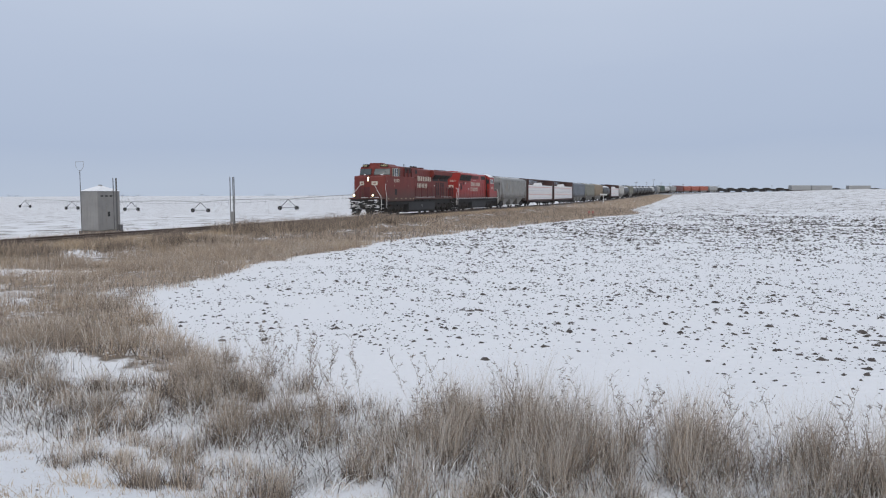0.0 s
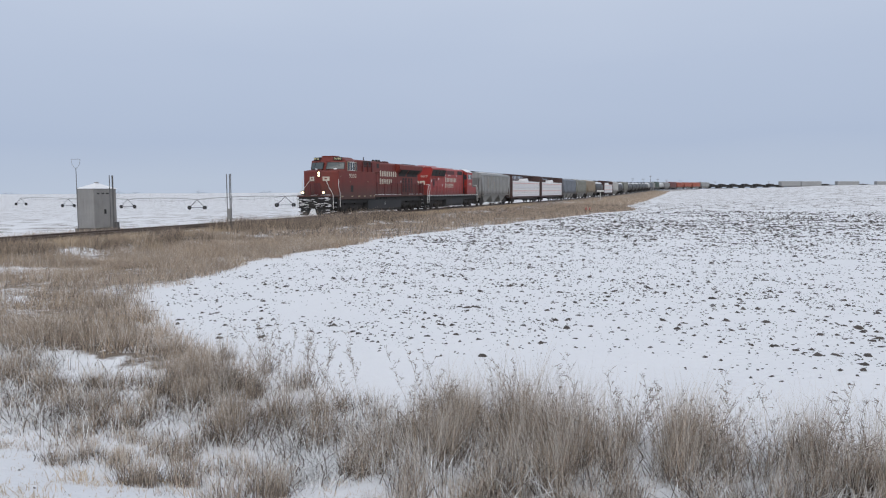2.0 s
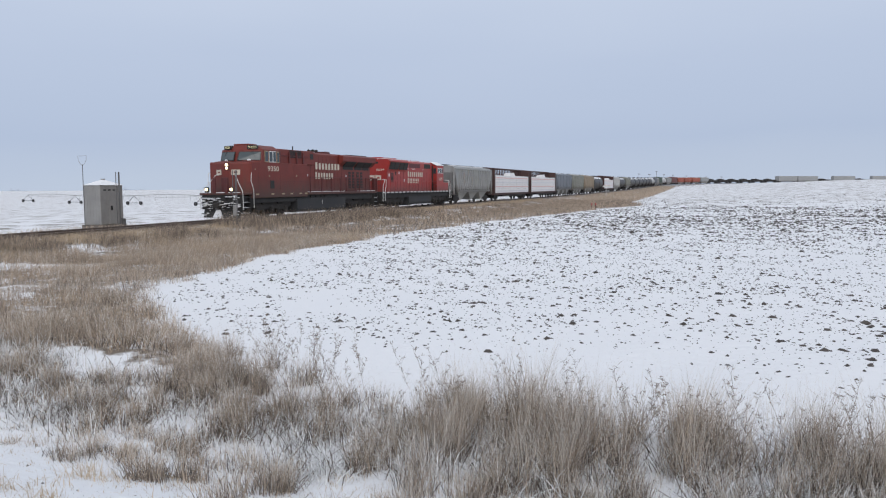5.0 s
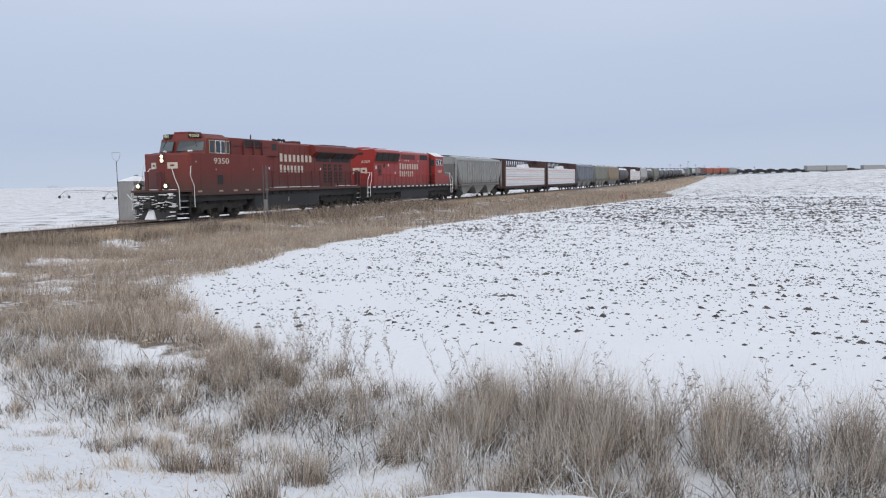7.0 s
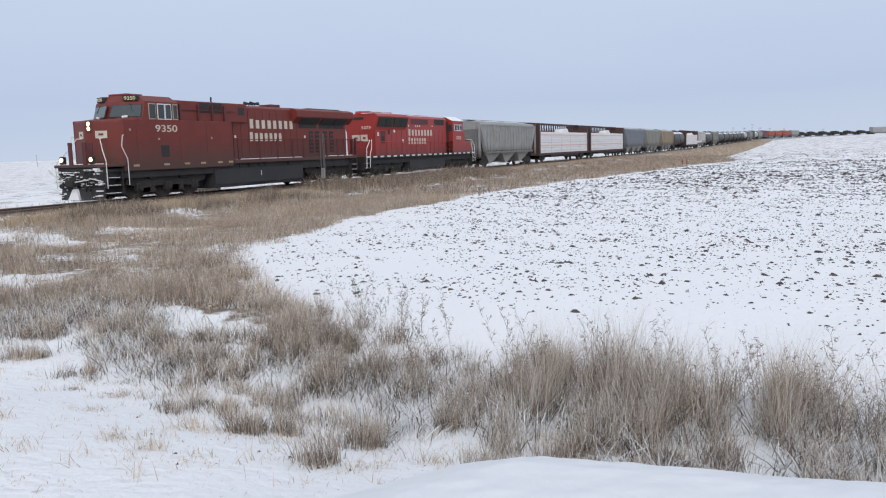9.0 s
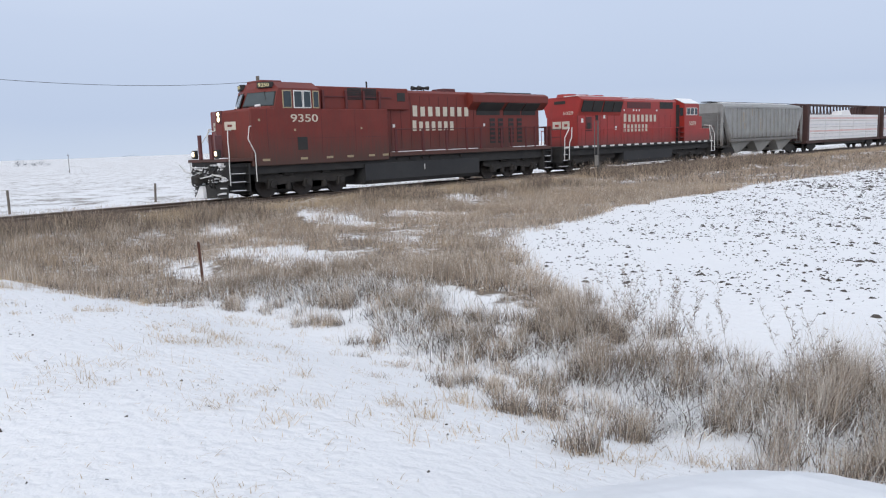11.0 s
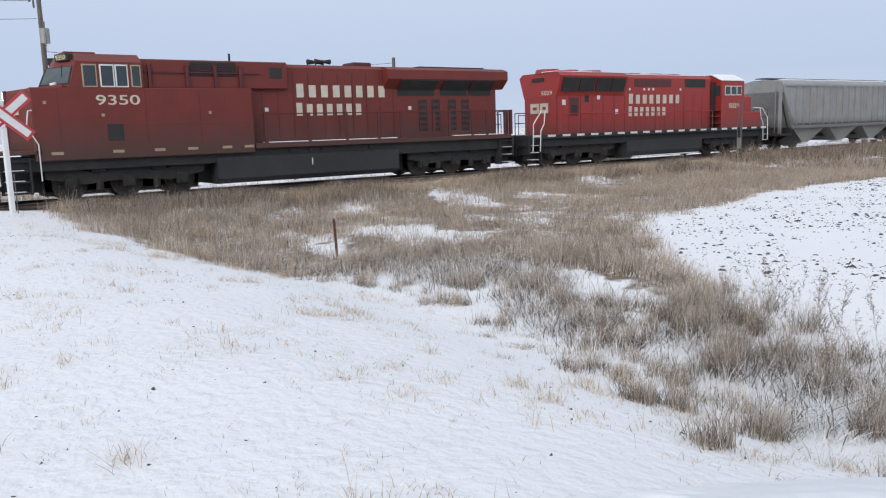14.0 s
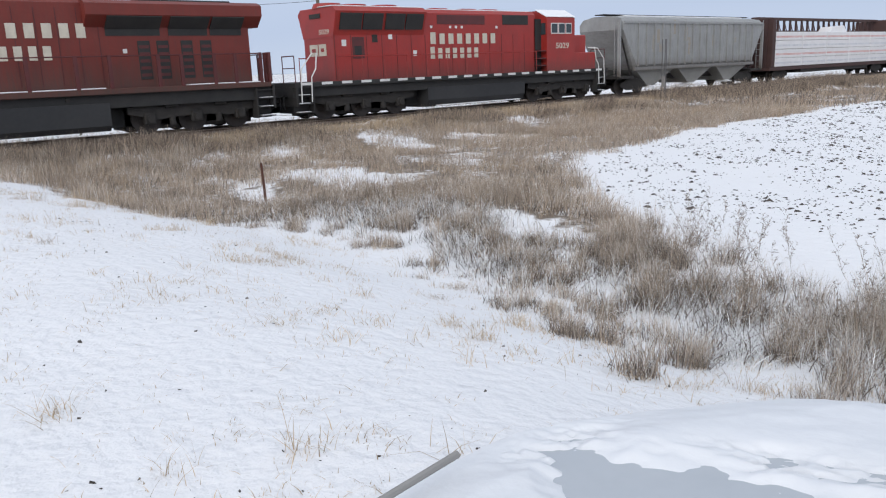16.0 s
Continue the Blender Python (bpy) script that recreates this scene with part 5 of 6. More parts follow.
def crossbuck():
    t = thing("railway_crossing_sign", "white crossed-board railway sign edged in red on a post", "road sign", at=pose(-24.32, 2.96, -0.25, 0, 0, 8))
    part("post", box(-0.09, 0.09, -0.06, 0.06, 0, 2.55, None, 0.01), M_SIGN_WHITE, t, "grey-white wooden post")
    part("post_cap", box(-0.09, 0.09, -0.075, 0.065, 2.86, 3.28, None, 0.03), M_SIGN_WHITE, t)
    # the boards face the road (towards +X)
    for k, a in enumerate((41, -41)):
        m = pose(0.10 + 0.035 * k, 0, 2.86, a, 0, 0)
        b = part("board", box(-0.008, 0.008, -0.86, 0.86, -0.165, 0.165), M_SIGN_RED, t, "red-edged board", at=m)
        part("board_face", box(0.009, 0.014, -0.79, 0.79, -0.095, 0.095), M_SIGN_WHITE, b, "white reflective face")
    part("conduit", rod((0.12, 0.1, 0), (0.12, 0.1, 1.3), 0.015, None, 6), M_ROD, t)


def small_posts():
    z = gz(-14.7, 7.77)
    t = thing("fence_post", "short rusty steel post standing in the grass", "post", at=pose(-14.7, 7.77, z - 0.2, 2, -1, 0))
    part("shaft", box(-0.018, 0.018, -0.015, 0.015, 0, 1.02), M_RUST, t)
    part("flange", box(-0.006, 0.006, -0.028, 0.028, 0, 1.0), M_RUST, t)
    for x, y, h, lean in ((-40.0, 11.7, 1.1, 0), (-41.5, 4.6, 1.0, 22), (-40.5, 19.0, 1.0, -3), (-41.0, -1.0, 1.1, 5), (-45.2, 8.0, 1.0, -14)):
        q = thing("fence_post", "grey wooden fence post beyond the track", "post", "fence posts beyond the track", at=pose(x, y, gz(x, y) - 0.2, lean, 0, 0))
        part("shaft", rod((0, 0, 0), (0, 0, h + 0.2), 0.06, None, 8), M_POLE, q)
    for x, y in ((-11.35, 79.3), (-11.0, 79.6)):
        q = thing("marker_post", "small rusty marker stake with a red head at the field edge", "marker", "stakes at the field edge", at=pose(x, y, gz(x, y) - 0.1))
        part("shaft", box(-0.03, 0.03, -0.02, 0.02, 0, 0.6), M_RUST, q)
        part("band", box(-0.05, 0.05, -0.03, 0.03, 0.6, 0.82, None, 0.01), M_SIGN_RED, q, "red band")
    q = thing("trackside_sign", "small pale trackside board on a thin post", "sign", at=pose(-24.0, 191.5, gz(-24.0, 191.5) - 0.2, 0, 0, -4))
    part("shaft", rod((0, 0, 0), (0, 0, 2.5), 0.06, None, 8), M_SIGN_WHITE, q)
    part("board", box(-0.85, 0.85, -0.03, 0.03, 2.1, 2.5, None, 0.01), M_SIGN_WHITE, q)
    q = thing("crossing_planks", "snow-dusted timber planks laid at the level crossing", "planks", at=pose(TRACK_X, -4.0, -0.05))
    for x in (-1.35, -1.0, -0.35, 0.0, 0.35, 1.0, 1.35):
        part("plank", box(x - 0.15, x + 0.15, -4.5, 4.5, -0.15, 0.03, None, 0.01), M_TIE, q)
    for x, y in ((-26.2, 5.6), (-26.6, 9.2)):
        q = thing("rail_piece", "spare rail length lying snow-topped beside the track", "rail", "spare rails beside the track", at=pose(x, y, gz(x, y) + 0.10, 0, 0, 3))
        part("bar", box(-0.06, 0.06, -2.6, 2.6, -0.12, 0.06, None, 0.02), M_RAIL, q)
        part("snow_dusting", box(-0.07, 0.07, -2.6, 2.6, 0.06, 0.10, None, 0.01), M_SNOW, q)


TOWERS = [(-320, 302), (-261, 271), (-217, 256), (-171, 237), (-134, 234), (-88, 222)]


def pivot_irrigation():
    tops = []
    t = thing("pivot_irrigation_line", "long wheeled centre-pivot irrigation line standing in a snowy field", "irrigation system")
    for x, y in TOWERS:
        z = gz(x, y)
        bm = None
        for s in (-1, 1):
            bm = rod((x + s * 3.2, y, z + 0.75), (x, y, z + 3.5), 0.11, bm, 6)
        bm = rod((x - 3.2, y, z + 0.75), (x + 3.2, y, z + 0.75), 0.09, bm, 6)
        tw = part("tower", bm, M_ROD, t)
        for s in (-1, 1):
            part("wheel", rod((x + s * 3.2 - 0.0, y - 0.2, z + 0.68), (x + s * 3.2, y + 0.2, z + 0.68), 0.72, None, 16), M_BLACK, tw, "black rubber tyre")
            part("gearbox", rod((x + s * 3.2, y - 0.35, z + 0.68), (x + s * 3.2, y - 0.2, z + 0.68), 0.22, None, 8), M_ROD, tw)
        tops.append(Vector((x, y, z + 3.6)))
    for p, q in zip(tops, tops[1:]):
        pts = []
        for k in range(13):
            f = k / 12
            v = p.lerp(q, f)
            v.z += 0.9 * 4 * f * (1 - f) * 0.5
            pts.append(v)
        part("span_pipe", pipe([tuple(v) for v in pts], 0.10, None, 6), M_GALV, t)
        part("truss_rod", pipe([tuple(v - Vector((0, 0, 1.1 * (4 * (k / 12) * (1 - k / 12))))) for k, v in enumerate(pts)], 0.03, None, 4), M_ROD, t)
        for k in range(1, 12):
            v = pts[k]
            part("drop_hose", rod(tuple(v), (v.x, v.y, v.z - 2.0), 0.03, None, 4), M_ROD, t)


def bare_tree(name, label, x, y, h, w, seed, n=260):
    """A far leafless tree or clump: trunk, limbs, and a ragged haze of twigs."""
    rnd = random.Random(seed)
    t = thing(name, label, "tree", "far trees", at=pose(x, y, gz(x, y) - 0.3))
    bm = rod((0, 0, 0), (0, 0, h * 0.45), h * 0.03, None, 6, h * 0.018)
    for _ in range(9):
        a, r = rnd.uniform(0, 6.28), rnd.uniform(0.2, 0.45) * w
        bm = rod((0, 0, h * rnd.uniform(0.2, 0.45)), (math.cos(a) * r, math.sin(a) * r, h * rnd.uniform(0.55, 0.9)), h * 0.012, bm, 4, h * 0.004)
    part("trunk", bm, M_FAR_TREE, t)
    v, f = [], []
    for _ in range(n):
        a, r, z = rnd.uniform(0, 6.28), abs(rnd.gauss(0, 0.3)) * w, h * min(1, abs(rnd.gauss(0.55, 0.22)))
        c = Vector((math.cos(a) * r, math.sin(a) * r, z))
        s = h * rnd.uniform(0.03, 0.09)
        for k in range(3):
            v.append(tuple(c + Vector((rnd.uniform(-s, s), rnd.uniform(-s, s), rnd.uniform(-s, s)))))
        f.append((len(v) - 3, len(v) - 2, len(v) - 1))
    ob = mesh_object("crown", v, f, M_FAR_TREE)
    ob.parent = t
    ob["kind"] = "stuff"


def polar(az, d):
    return d * math.sin(radians(az)), d * math.cos(radians(az))


def distance():
    x, y = polar(-76.4, 620)
    bare_tree("bare_tree", "lone leafless tree far out on the snowy plain", x, y, 6.5, 8, 2)
    k = 0
    for az, d, h, w, n in ((-72.3, 760, 7, 9, 3), (-71.4, 770, 6, 9, 3), (-78.9, 1500, 6, 10, 4), (-40.3, 2100, 9, 20, 5), (-35.4, 2200, 10, 18, 2), (-31.0, 2400, 9, 22, 3), (-28.0, 2300, 8, 20, 2), (-55.0, 1900, 9, 20, 4), (-60.5, 2300, 9, 20, 3), (-47.0, 2400, 8, 24, 3), (-66.0, 2300, 8, 24, 3)):
        for i in range(n):
            k += 1
            x, y = polar(az + (i - n / 2) * 0.62 * w / d * 57.3, d + 15 * (i % 2))
            bare_tree("bare_tree", "distant hazy clump of leafless shelterbelt trees", x, y, h * (0.75 + 0.25 * math.sin(k * 1.7)), w, 40 + k, 90)
    for az, d, h in ((-4.9, 560, 8.5), (-4.2, 590, 8.5), (-3.7, 610, 11), (-3.2, 640, 9), (-2.6, 660, 8.5), (-1.7, 690, 8.5), (-0.4, 760, 9), (0.6, 800, 10), (4.0, 850, 10.5), (-70.0, 380, 8), (-81.4, 420, 8), (-52.2, 700, 9), (-22.0, 800, 9)):
        x, y = polar(az, d)
        t = thing("power_pole", "far thin power pole on the plain", "utility pole", "far power poles", at=pose(x, y, gz(x, y) - 0.5))
        part("pole", rod((0, 0, 0), (0, 0, h + 0.5), 0.14, None, 6, 0.10), M_POLE, t)
        part("crossarm", box(-1.0, 1.0, -0.07, 0.07, h - 0.1, h + 0.1), M_POLE, t)


def parked_car():
    """A grey car beside the road; its bonnet lies under wet snow with one bare patch."""
    t = thing("parked_car", "grey car on the roadside, its bonnet covered in snow", "car", at=pose(0, 0, 0.03))
    xs = [-1.40, -1.38, -1.31, -1.12, -0.7, -0.25, 0.25, 0.6]
    zs = [0.60, 0.80, 0.895, 0.935, 0.965, 0.985, 1.0, 1.02]
    ys = [0.50, 0.53, 0.60, 0.75, 1.0, 1.4, 1.8, 2.05, 2.2, 2.27, 2.30]
    ys_drop = [0.42, 0.16, 0.055, 0.022, 0.007, 0.002, 0.006, 0.02, 0.055, 0.16, 0.42]
    nose = lambda y: 0.42 * smooth((y - 1.25) / 1.05) + 0.08 * smooth((0.8 - y) / 0.3)     # rounded front corners

    def shell(nx, ny):
        gx, gy = np.meshgrid(np.interp(np.linspace(0, 1, nx), [0, 0.25, 1], [-1.40, -1.2, 0.6]), np.linspace(0.50, 2.30, ny), indexing="ij")
        idx = np.arange(nx * ny).reshape(nx, ny)
        quads = np.stack([idx[:-1, :-1], idx[1:, :-1], idx[1:, 1:], idx[:-1, 1:]], -1)
        return gx, gy, gx + nose(gy) * np.where(gx < -0.5, 1, 1 - 0.7 * smooth((gx + 0.5) / 0.6)), np.interp(gx, xs, zs) - np.interp(gy, ys, ys_drop), quads

    gx, gy, px, zt, quads = shell(50, 60)
    bonnet = mesh_object("bonnet", np.stack([px, gy, zt], -1).reshape(-1, 3), quads.reshape(-1, 4), M_CAR_PAINT, True)
    bonnet.parent = t
    bonnet["label"] = "grey metallic bonnet"
    part("front_wing", loft([[(-1.15, y, 0.30), (-1.15, y, 0.58), (0.6, y, 0.62), (0.6, y, 0.30)] for y in (0.52, 2.28)]), M_CAR_PAINT, t)
    # cabin and tail, behind the bonnet
    side = [(0.55, 0.32), (0.55, 0.98), (1.15, 1.42), (2.6, 1.45), (3.1, 1.05), (3.15, 0.32)]
    cabin = part("body", loft([[(x, 0.48, z) for x, z in side], [(x, 0.56, z + 0.0) for x, z in side], [(x, 2.24, z) for x, z in side], [(x, 2.32, z) for x, z in side]]), M_CAR_PAINT, t)
    part("windscreen", loft([[(0.60, 0.68, 1.03), (0.60, 2.12, 1.03), (1.13, 2.02, 1.40), (1.13, 0.78, 1.40)], [(0.57, 0.68, 1.04), (0.57, 2.12, 1.04), (1.10, 2.02, 1.415), (1.10, 0.78, 1.415)]]), M_GLASS, t)
    part("roof_snow", box(1.2, 2.55, 0.6, 2.2, 1.45, 1.52, None, 0.03), M_SNOW, t)
    part("bumper", box(-1.33, -1.16, 0.78, 2.02, 0.30, 0.62, None, 0.05), M_ROD, t)
    part("trim_strip", pipe([(-1.20, 0.66, 0.94), (-1.235, 0.85, 0.955), (-1.24, 1.08, 0.978)], 0.009, None, 8), M_GALV, t, "grey edge strip at the front of the bonnet")
    for y in (0.5, 2.3):
        for x in (-0.55, 2.25):
            w = part("wheel", rod((x, y - 0.1, 0.31), (x, y + 0.1, 0.31), 0.31, None, 20), M_BLACK, t)
            part("rim", rod((x, y - 0.11, 0.31), (x, y + 0.11, 0.31), 0.19, None, 14), M_GALV, w)
    # snow sheet over the bonnet, open where it has slid away
    gx, gy, px, zt, quads = shell(210, 210)
    # bare patch: a wedge widening towards the cabin and the near side
    u = px + 1.15
    hole = np.minimum(np.minimum(1.31 + 0.36 * u - gy, gy - 1.29 + 0.85 * u), u)
    n1 = 0.10 * (patchy(gx, gy, 0.12, 2) - 0.5) + 0.05 * (patchy(gx, gy, 0.035, 5) - 0.5)
    thick = 0.016 + 0.012 * patchy(gx, gy, 0.4, 3) + 0.006 * patchy(gx, gy, 0.07, 9)
    band = np.exp(-((gy - (1.46 + 0.30 * u)) / 0.07) ** 2) * smooth((u - 0.15) / 0.25) + np.exp(-(((px + 1.16) / 0.09) ** 2 + ((gy - 1.36) / 0.16) ** 2))
    streak = patchy(gx * 0.5 + gy * 0.2, gy - 0.4 * gx, 0.03, 6) + 0.7 * patchy(gx * 0.6, gy, 0.012, 8)
    depth = np.minimum(thick * (1 - 0.6 * np.clip(band, 0, 1)), -(hole + n1) * 0.30) - np.clip(band, 0, 1) * np.clip(streak - 0.62, 0, 1) * 0.035
    z = zt + np.clip(depth, -0.008, 0.05) * np.minimum(1, smooth((gx + 1.40) / 0.04) + 0.2)
    faces = quads.reshape(-1, 4)
    ob = mesh_object("bonnet_snow", np.stack([px, gy, z], -1).reshape(-1, 3), faces, M_WET_SNOW, True)
    ob.parent = t
    ob["label"] = "wet patchy snow over the bonnet"


M_CAR_PAINT = material("grey_car_paint", (0.40, 0.43, 0.46), 0.45, 0.0, other=(0.47, 0.50, 0.53), scale=2, coat=0.3)
equipment_shed()
rod_mast(-34.5, 39.3, 2.95, "three thin steel rods standing upright near the signal hut", False)
rod_mast(-25.2, 37.85, 2.90, "three thin steel rods with a junction box beside the track", True)
power_pole(-46.0, 7.85, 9.6, "tall weathered wooden power pole carrying a grey transformer", True)
power_pole(-45.5, 29.0, 6.75, "shorter wooden power pole with service boxes at its foot", False)
hanging_wire((-46.0, 7.85, 6.55), (-45.5, 29.0, 6.4), 0.55, "thin sagging wire between two power poles")
hanging_wire((-46.9, 7.5, 9.2), (-47.5, -60.0, 9.0), 1.0, "thin wire running on from the power pole")
hanging_wire((-46.2, 7.7, 8.2), (-60.5, -60.0, 9.0), 1.0, "thin wire running on from the power pole")
crossbuck()
small_posts()
pivot_irrigation()
distance()
parked_car()

# wooden ties under the rails, shared mesh
tie_bm = box(-1.3, 1.3, -0.11, 0.11, -0.36, -0.185, None, 0.012)
tie_mesh = bpy.data.meshes.new("tie")
tie_bm.to_mesh(tie_mesh)
tie_bm.free()
tie_mesh.materials.append(M_TIE)
ballast = bpy.data.objects["railway_ballast"]
for k in range(190):
    ob = new("tie", tie_mesh)
    ob.parent = ballast
    ob.matrix_basis = pose(TRACK_X, -14 + k * 0.55, 0.0, 0, 0, 0.8 * math.sin(k * 2.3))

# ---- vegetation and soil, one object for each kind ----
RNG = np.random.default_rng(11)


def grass_patch(name, x, y, height, width, bend, mat, label, levels=3, splay=0.25, lift=0.0, sink=0.02, wind=0.02):
    """Curved tapering blades that stand on the ground at x, y."""
    n = len(x)
    z = ground_z(x, y) - sink + lift
    az = RNG.uniform(0, 2 * np.pi, n)
    out = np.abs(RNG.normal(0, splay, n))
    blow = RNG.normal(wind, 0.13, n)
    dx, dy = np.cos(az) * out + blow * 0.85, np.sin(az) * out + blow * 0.3
    face = RNG.uniform(0, np.pi, n)
    wx, wy = np.cos(face) * width, np.sin(face) * width
    v = np.zeros((n, 2 * levels + 1, 3), np.float32)
    for k in range(levels):
        f = k / levels
        c = height * f
        s = (f + bend * f * f) * height
        taper = 1 - 0.75 * f
        v[:, 2 * k, 0], v[:, 2 * k, 1], v[:, 2 * k, 2] = x + dx * s - wx * taper, y + dy * s - wy * taper, z + c
        v[:, 2 * k + 1, 0], v[:, 2 * k + 1, 1], v[:, 2 * k + 1, 2] = x + dx * s + wx * taper, y + dy * s + wy * taper, z + c
    s = (1 + bend) * height
    v[:, -1, 0], v[:, -1, 1], v[:, -1, 2] = x + dx * s, y + dy * s, z + height * (1 - 0.3 * np.abs(bend) * out)
    tri = []
    for k in range(levels - 1):
        a = 2 * k
        tri += [(a, a + 1, a + 3), (a, a + 3, a + 2)]
    tri.append((2 * levels - 2, 2 * levels - 1, 2 * levels))
    tri = np.array(tri)
    faces = (tri[None] + (np.arange(n) * (2 * levels + 1))[:, None, None]).reshape(-1, 3)
    return tagged(mesh_object(name, v.reshape(-1, 3), faces, mat), label, "grass", kind="stuff")


def clumped(n, x0, x1, y0, y1, keep):
    x, y = RNG.uniform(x0, x1, n), RNG.uniform(y0, y1, n)
    m = keep(x, y) > RNG.uniform(0, 1, n)
    return x[m], y[m]


def tufts(cx, cy, per, spread):
    k = RNG.integers(int(per * 0.5), int(per * 1.5) + 1, len(cx))
    x, y = np.repeat(cx, k), np.repeat(cy, k)
    return x + RNG.normal(0, spread, len(x)), y + RNG.normal(0, spread, len(y)), np.repeat(np.arange(len(cx)), k)


def ditch_keep(x, y):
    e, f = road_edge(x), ditch_end(x)
    return smooth((y - e + 0.25) / 0.5) * (1 - smooth((y - f) / 0.4)) * (1 - 0.9 * drifted(x, y))


# the ditch by the road: bushy bunches of tufts, dark at the foot and pale at the tips
bx, by = clumped(1750, -13.5, 13, 4.4, 11.0, lambda a, b: ditch_keep(a, b) * np.where(a > -3, 1.0, 0.85) * (np.where(a > -3, 0.55, 0.30) + np.where(a > -3, 0.45, 0.70) * smooth((patchy(a, b, 0.8, 81) - 0.30) / 0.2)))
# bunches that straggle out onto the roadside snow
bx, by = np.concatenate([bx, [-3.3, -5.6, -4.4, -2.1, -1.5], RNG.uniform(-13, -1.5, 34)]), np.append(by, [4.6, 5.6, 5.2, 5.2, 5.0])
by = np.append(by, road_edge(bx[len(by):]) - RNG.uniform(0.0, 0.8, 34))
vigour = np.clip(0.45 + 0.75 * patchy(bx, by, 1.4, 6) + RNG.normal(0, 0.16, len(bx)), 0.35, 1.25)
stature = 0.50 * vigour * np.interp(bx, [-13, -8, -5, -2, 1, 13], [0.62, 0.72, 0.95, 1.12, 1.15, 1.1]) * (0.72 + 0.4 * smooth((by - road_edge(bx)) / 1.2))
cx, cy, bunch = tufts(bx, by, 5, 0.10)
tall = stature[bunch] * RNG.uniform(0.75, 1.15, len(cx))
x, y, who = tufts(cx, cy, 16, 0.045)
grass_patch("ditch_grass", x, y, tall[who] * RNG.uniform(0.55, 1.1, len(x)), RNG.uniform(0.0016, 0.0034, len(x)), RNG.uniform(0.2, 1.3, len(x)), M_GRASS, "tall dry tan grass in the roadside ditch", 3, 0.22)
m = RNG.uniform(0, 1, len(cx)) < np.where(cx > -3, 0.9, 0.55)
x, y, who = tufts(cx[m], cy[m], 11, 0.05)
grass_patch("ditch_grass", x, y, tall[m][who] * RNG.uniform(0.8, 1.32, len(x)), RNG.uniform(0.0012, 0.0026, len(x)), RNG.uniform(0.2, 1.5, len(x)), M_GRASS_PALE, "tall pale frosted grass in the roadside ditch", 4, 0.20)
# low dark weeds, which also paint the shaded foot of each bunch
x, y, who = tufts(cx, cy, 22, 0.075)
grass_patch("ditch_weeds_and_shade", x, y, tall[who] * RNG.uniform(0.25, 0.72, len(x)), RNG.uniform(0.0022, 0.0048, len(x)), RNG.uniform(0.3, 1.4, len(x)), M_GRASS_DARK, "dark dead weeds that also put shade at the foot of the ditch grass", 2, 0.36)
# frosted leaves curling low over the bank of the ditch
fx, fy = clumped(5200, -13, 11, 4.4, 9.6, lambda a, b: smooth((b - road_edge(a) + 0.25) / 0.4) * (1 - smooth((b - road_edge(a) - 1.1) / 1.3)) * (b < ditch_end(a)) * (0.25 + 0.75 * smooth((patchy(a, b, 0.7, 12) - 0.3) / 0.25)))
x, y, who = tufts(fx, fy, 17, 0.11)
frosted = RNG.uniform(0, 1, len(x)) < 0.62
# the unfrosted leaves are dark, as painted shade in the gaps
for pick, mat, label in ((frosted, M_FROST, "low curled leaves rimmed with frost and snow"), (~frosted, M_GRASS_DARK, "low curled leaves coloured dark as the shaded gaps in the ditch")):
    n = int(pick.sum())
    grass_patch("frosted_leaves" if mat is M_FROST else "ditch_shade_leaves", x[pick], y[pick], RNG.uniform(0.08, 0.32, n), RNG.uniform(0.003, 0.008, n), RNG.uniform(0.5, 1.9, n), mat, label, 3, 0.5)

# branching dry weeds that stand above the grass
M_TWIG = material("dry_weed_stalk", (0.36, 0.30, 0.25), 0.85, other=(0.22, 0.18, 0.15), scale=2, island=0.3)


def branching_weeds(count):
    v, f = [], []

    def strip(p, q, w):
        d = (q - p).cross(Vector((RNG.uniform(-1, 1), RNG.uniform(-1, 1), 0.2))).normalized() * w
        b = len(v)
        v.extend([tuple(p - d), tuple(p + d), tuple(q + d * 0.5), tuple(q - d * 0.5)])
        f.append((b, b + 1, b + 2, b + 3))

    for _ in range(count):
        x = float(RNG.uniform(-6, 9))
        y = float(ditch_end(x) - RNG.uniform(0.0, 1.5))
        h = float(RNG.uniform(0.5, 0.95))
        p = Vector((x, y, gz(x, y)))
        lean = Vector((RNG.normal(-0.12, 0.22), RNG.normal(0.05, 0.12), 1)).normalized()
        n = 9
        for k in range(n):
            q = p + lean * (h / n) + Vector((RNG.normal(0, 0.012), RNG.normal(0, 0.012), 0))
            strip(p, q, 0.0026)
            if k > 2:
                for _ in range(2):
                    a = RNG.uniform(0, 6.28)
                    tip = q + Vector((math.cos(a) * 0.5, math.sin(a) * 0.5, 0.8)) * (h * 0.26 * (1 - 0.07 * k))
                    strip(q, tip, 0.0014)
                    for _ in range(5):
                        c = q.lerp(tip, RNG.uniform(0.3, 1.0))
                        strip(c, c + Vector((RNG.normal(0, 0.02), RNG.normal(0, 0.02), RNG.uniform(0.0, 0.03))), 0.003)
            p = q
    return tagged(mesh_object("branching_weeds", v, f, M_TWIG), "tall dry branching weeds with seed heads", "weeds", kind="stuff")


branching_weeds(170)


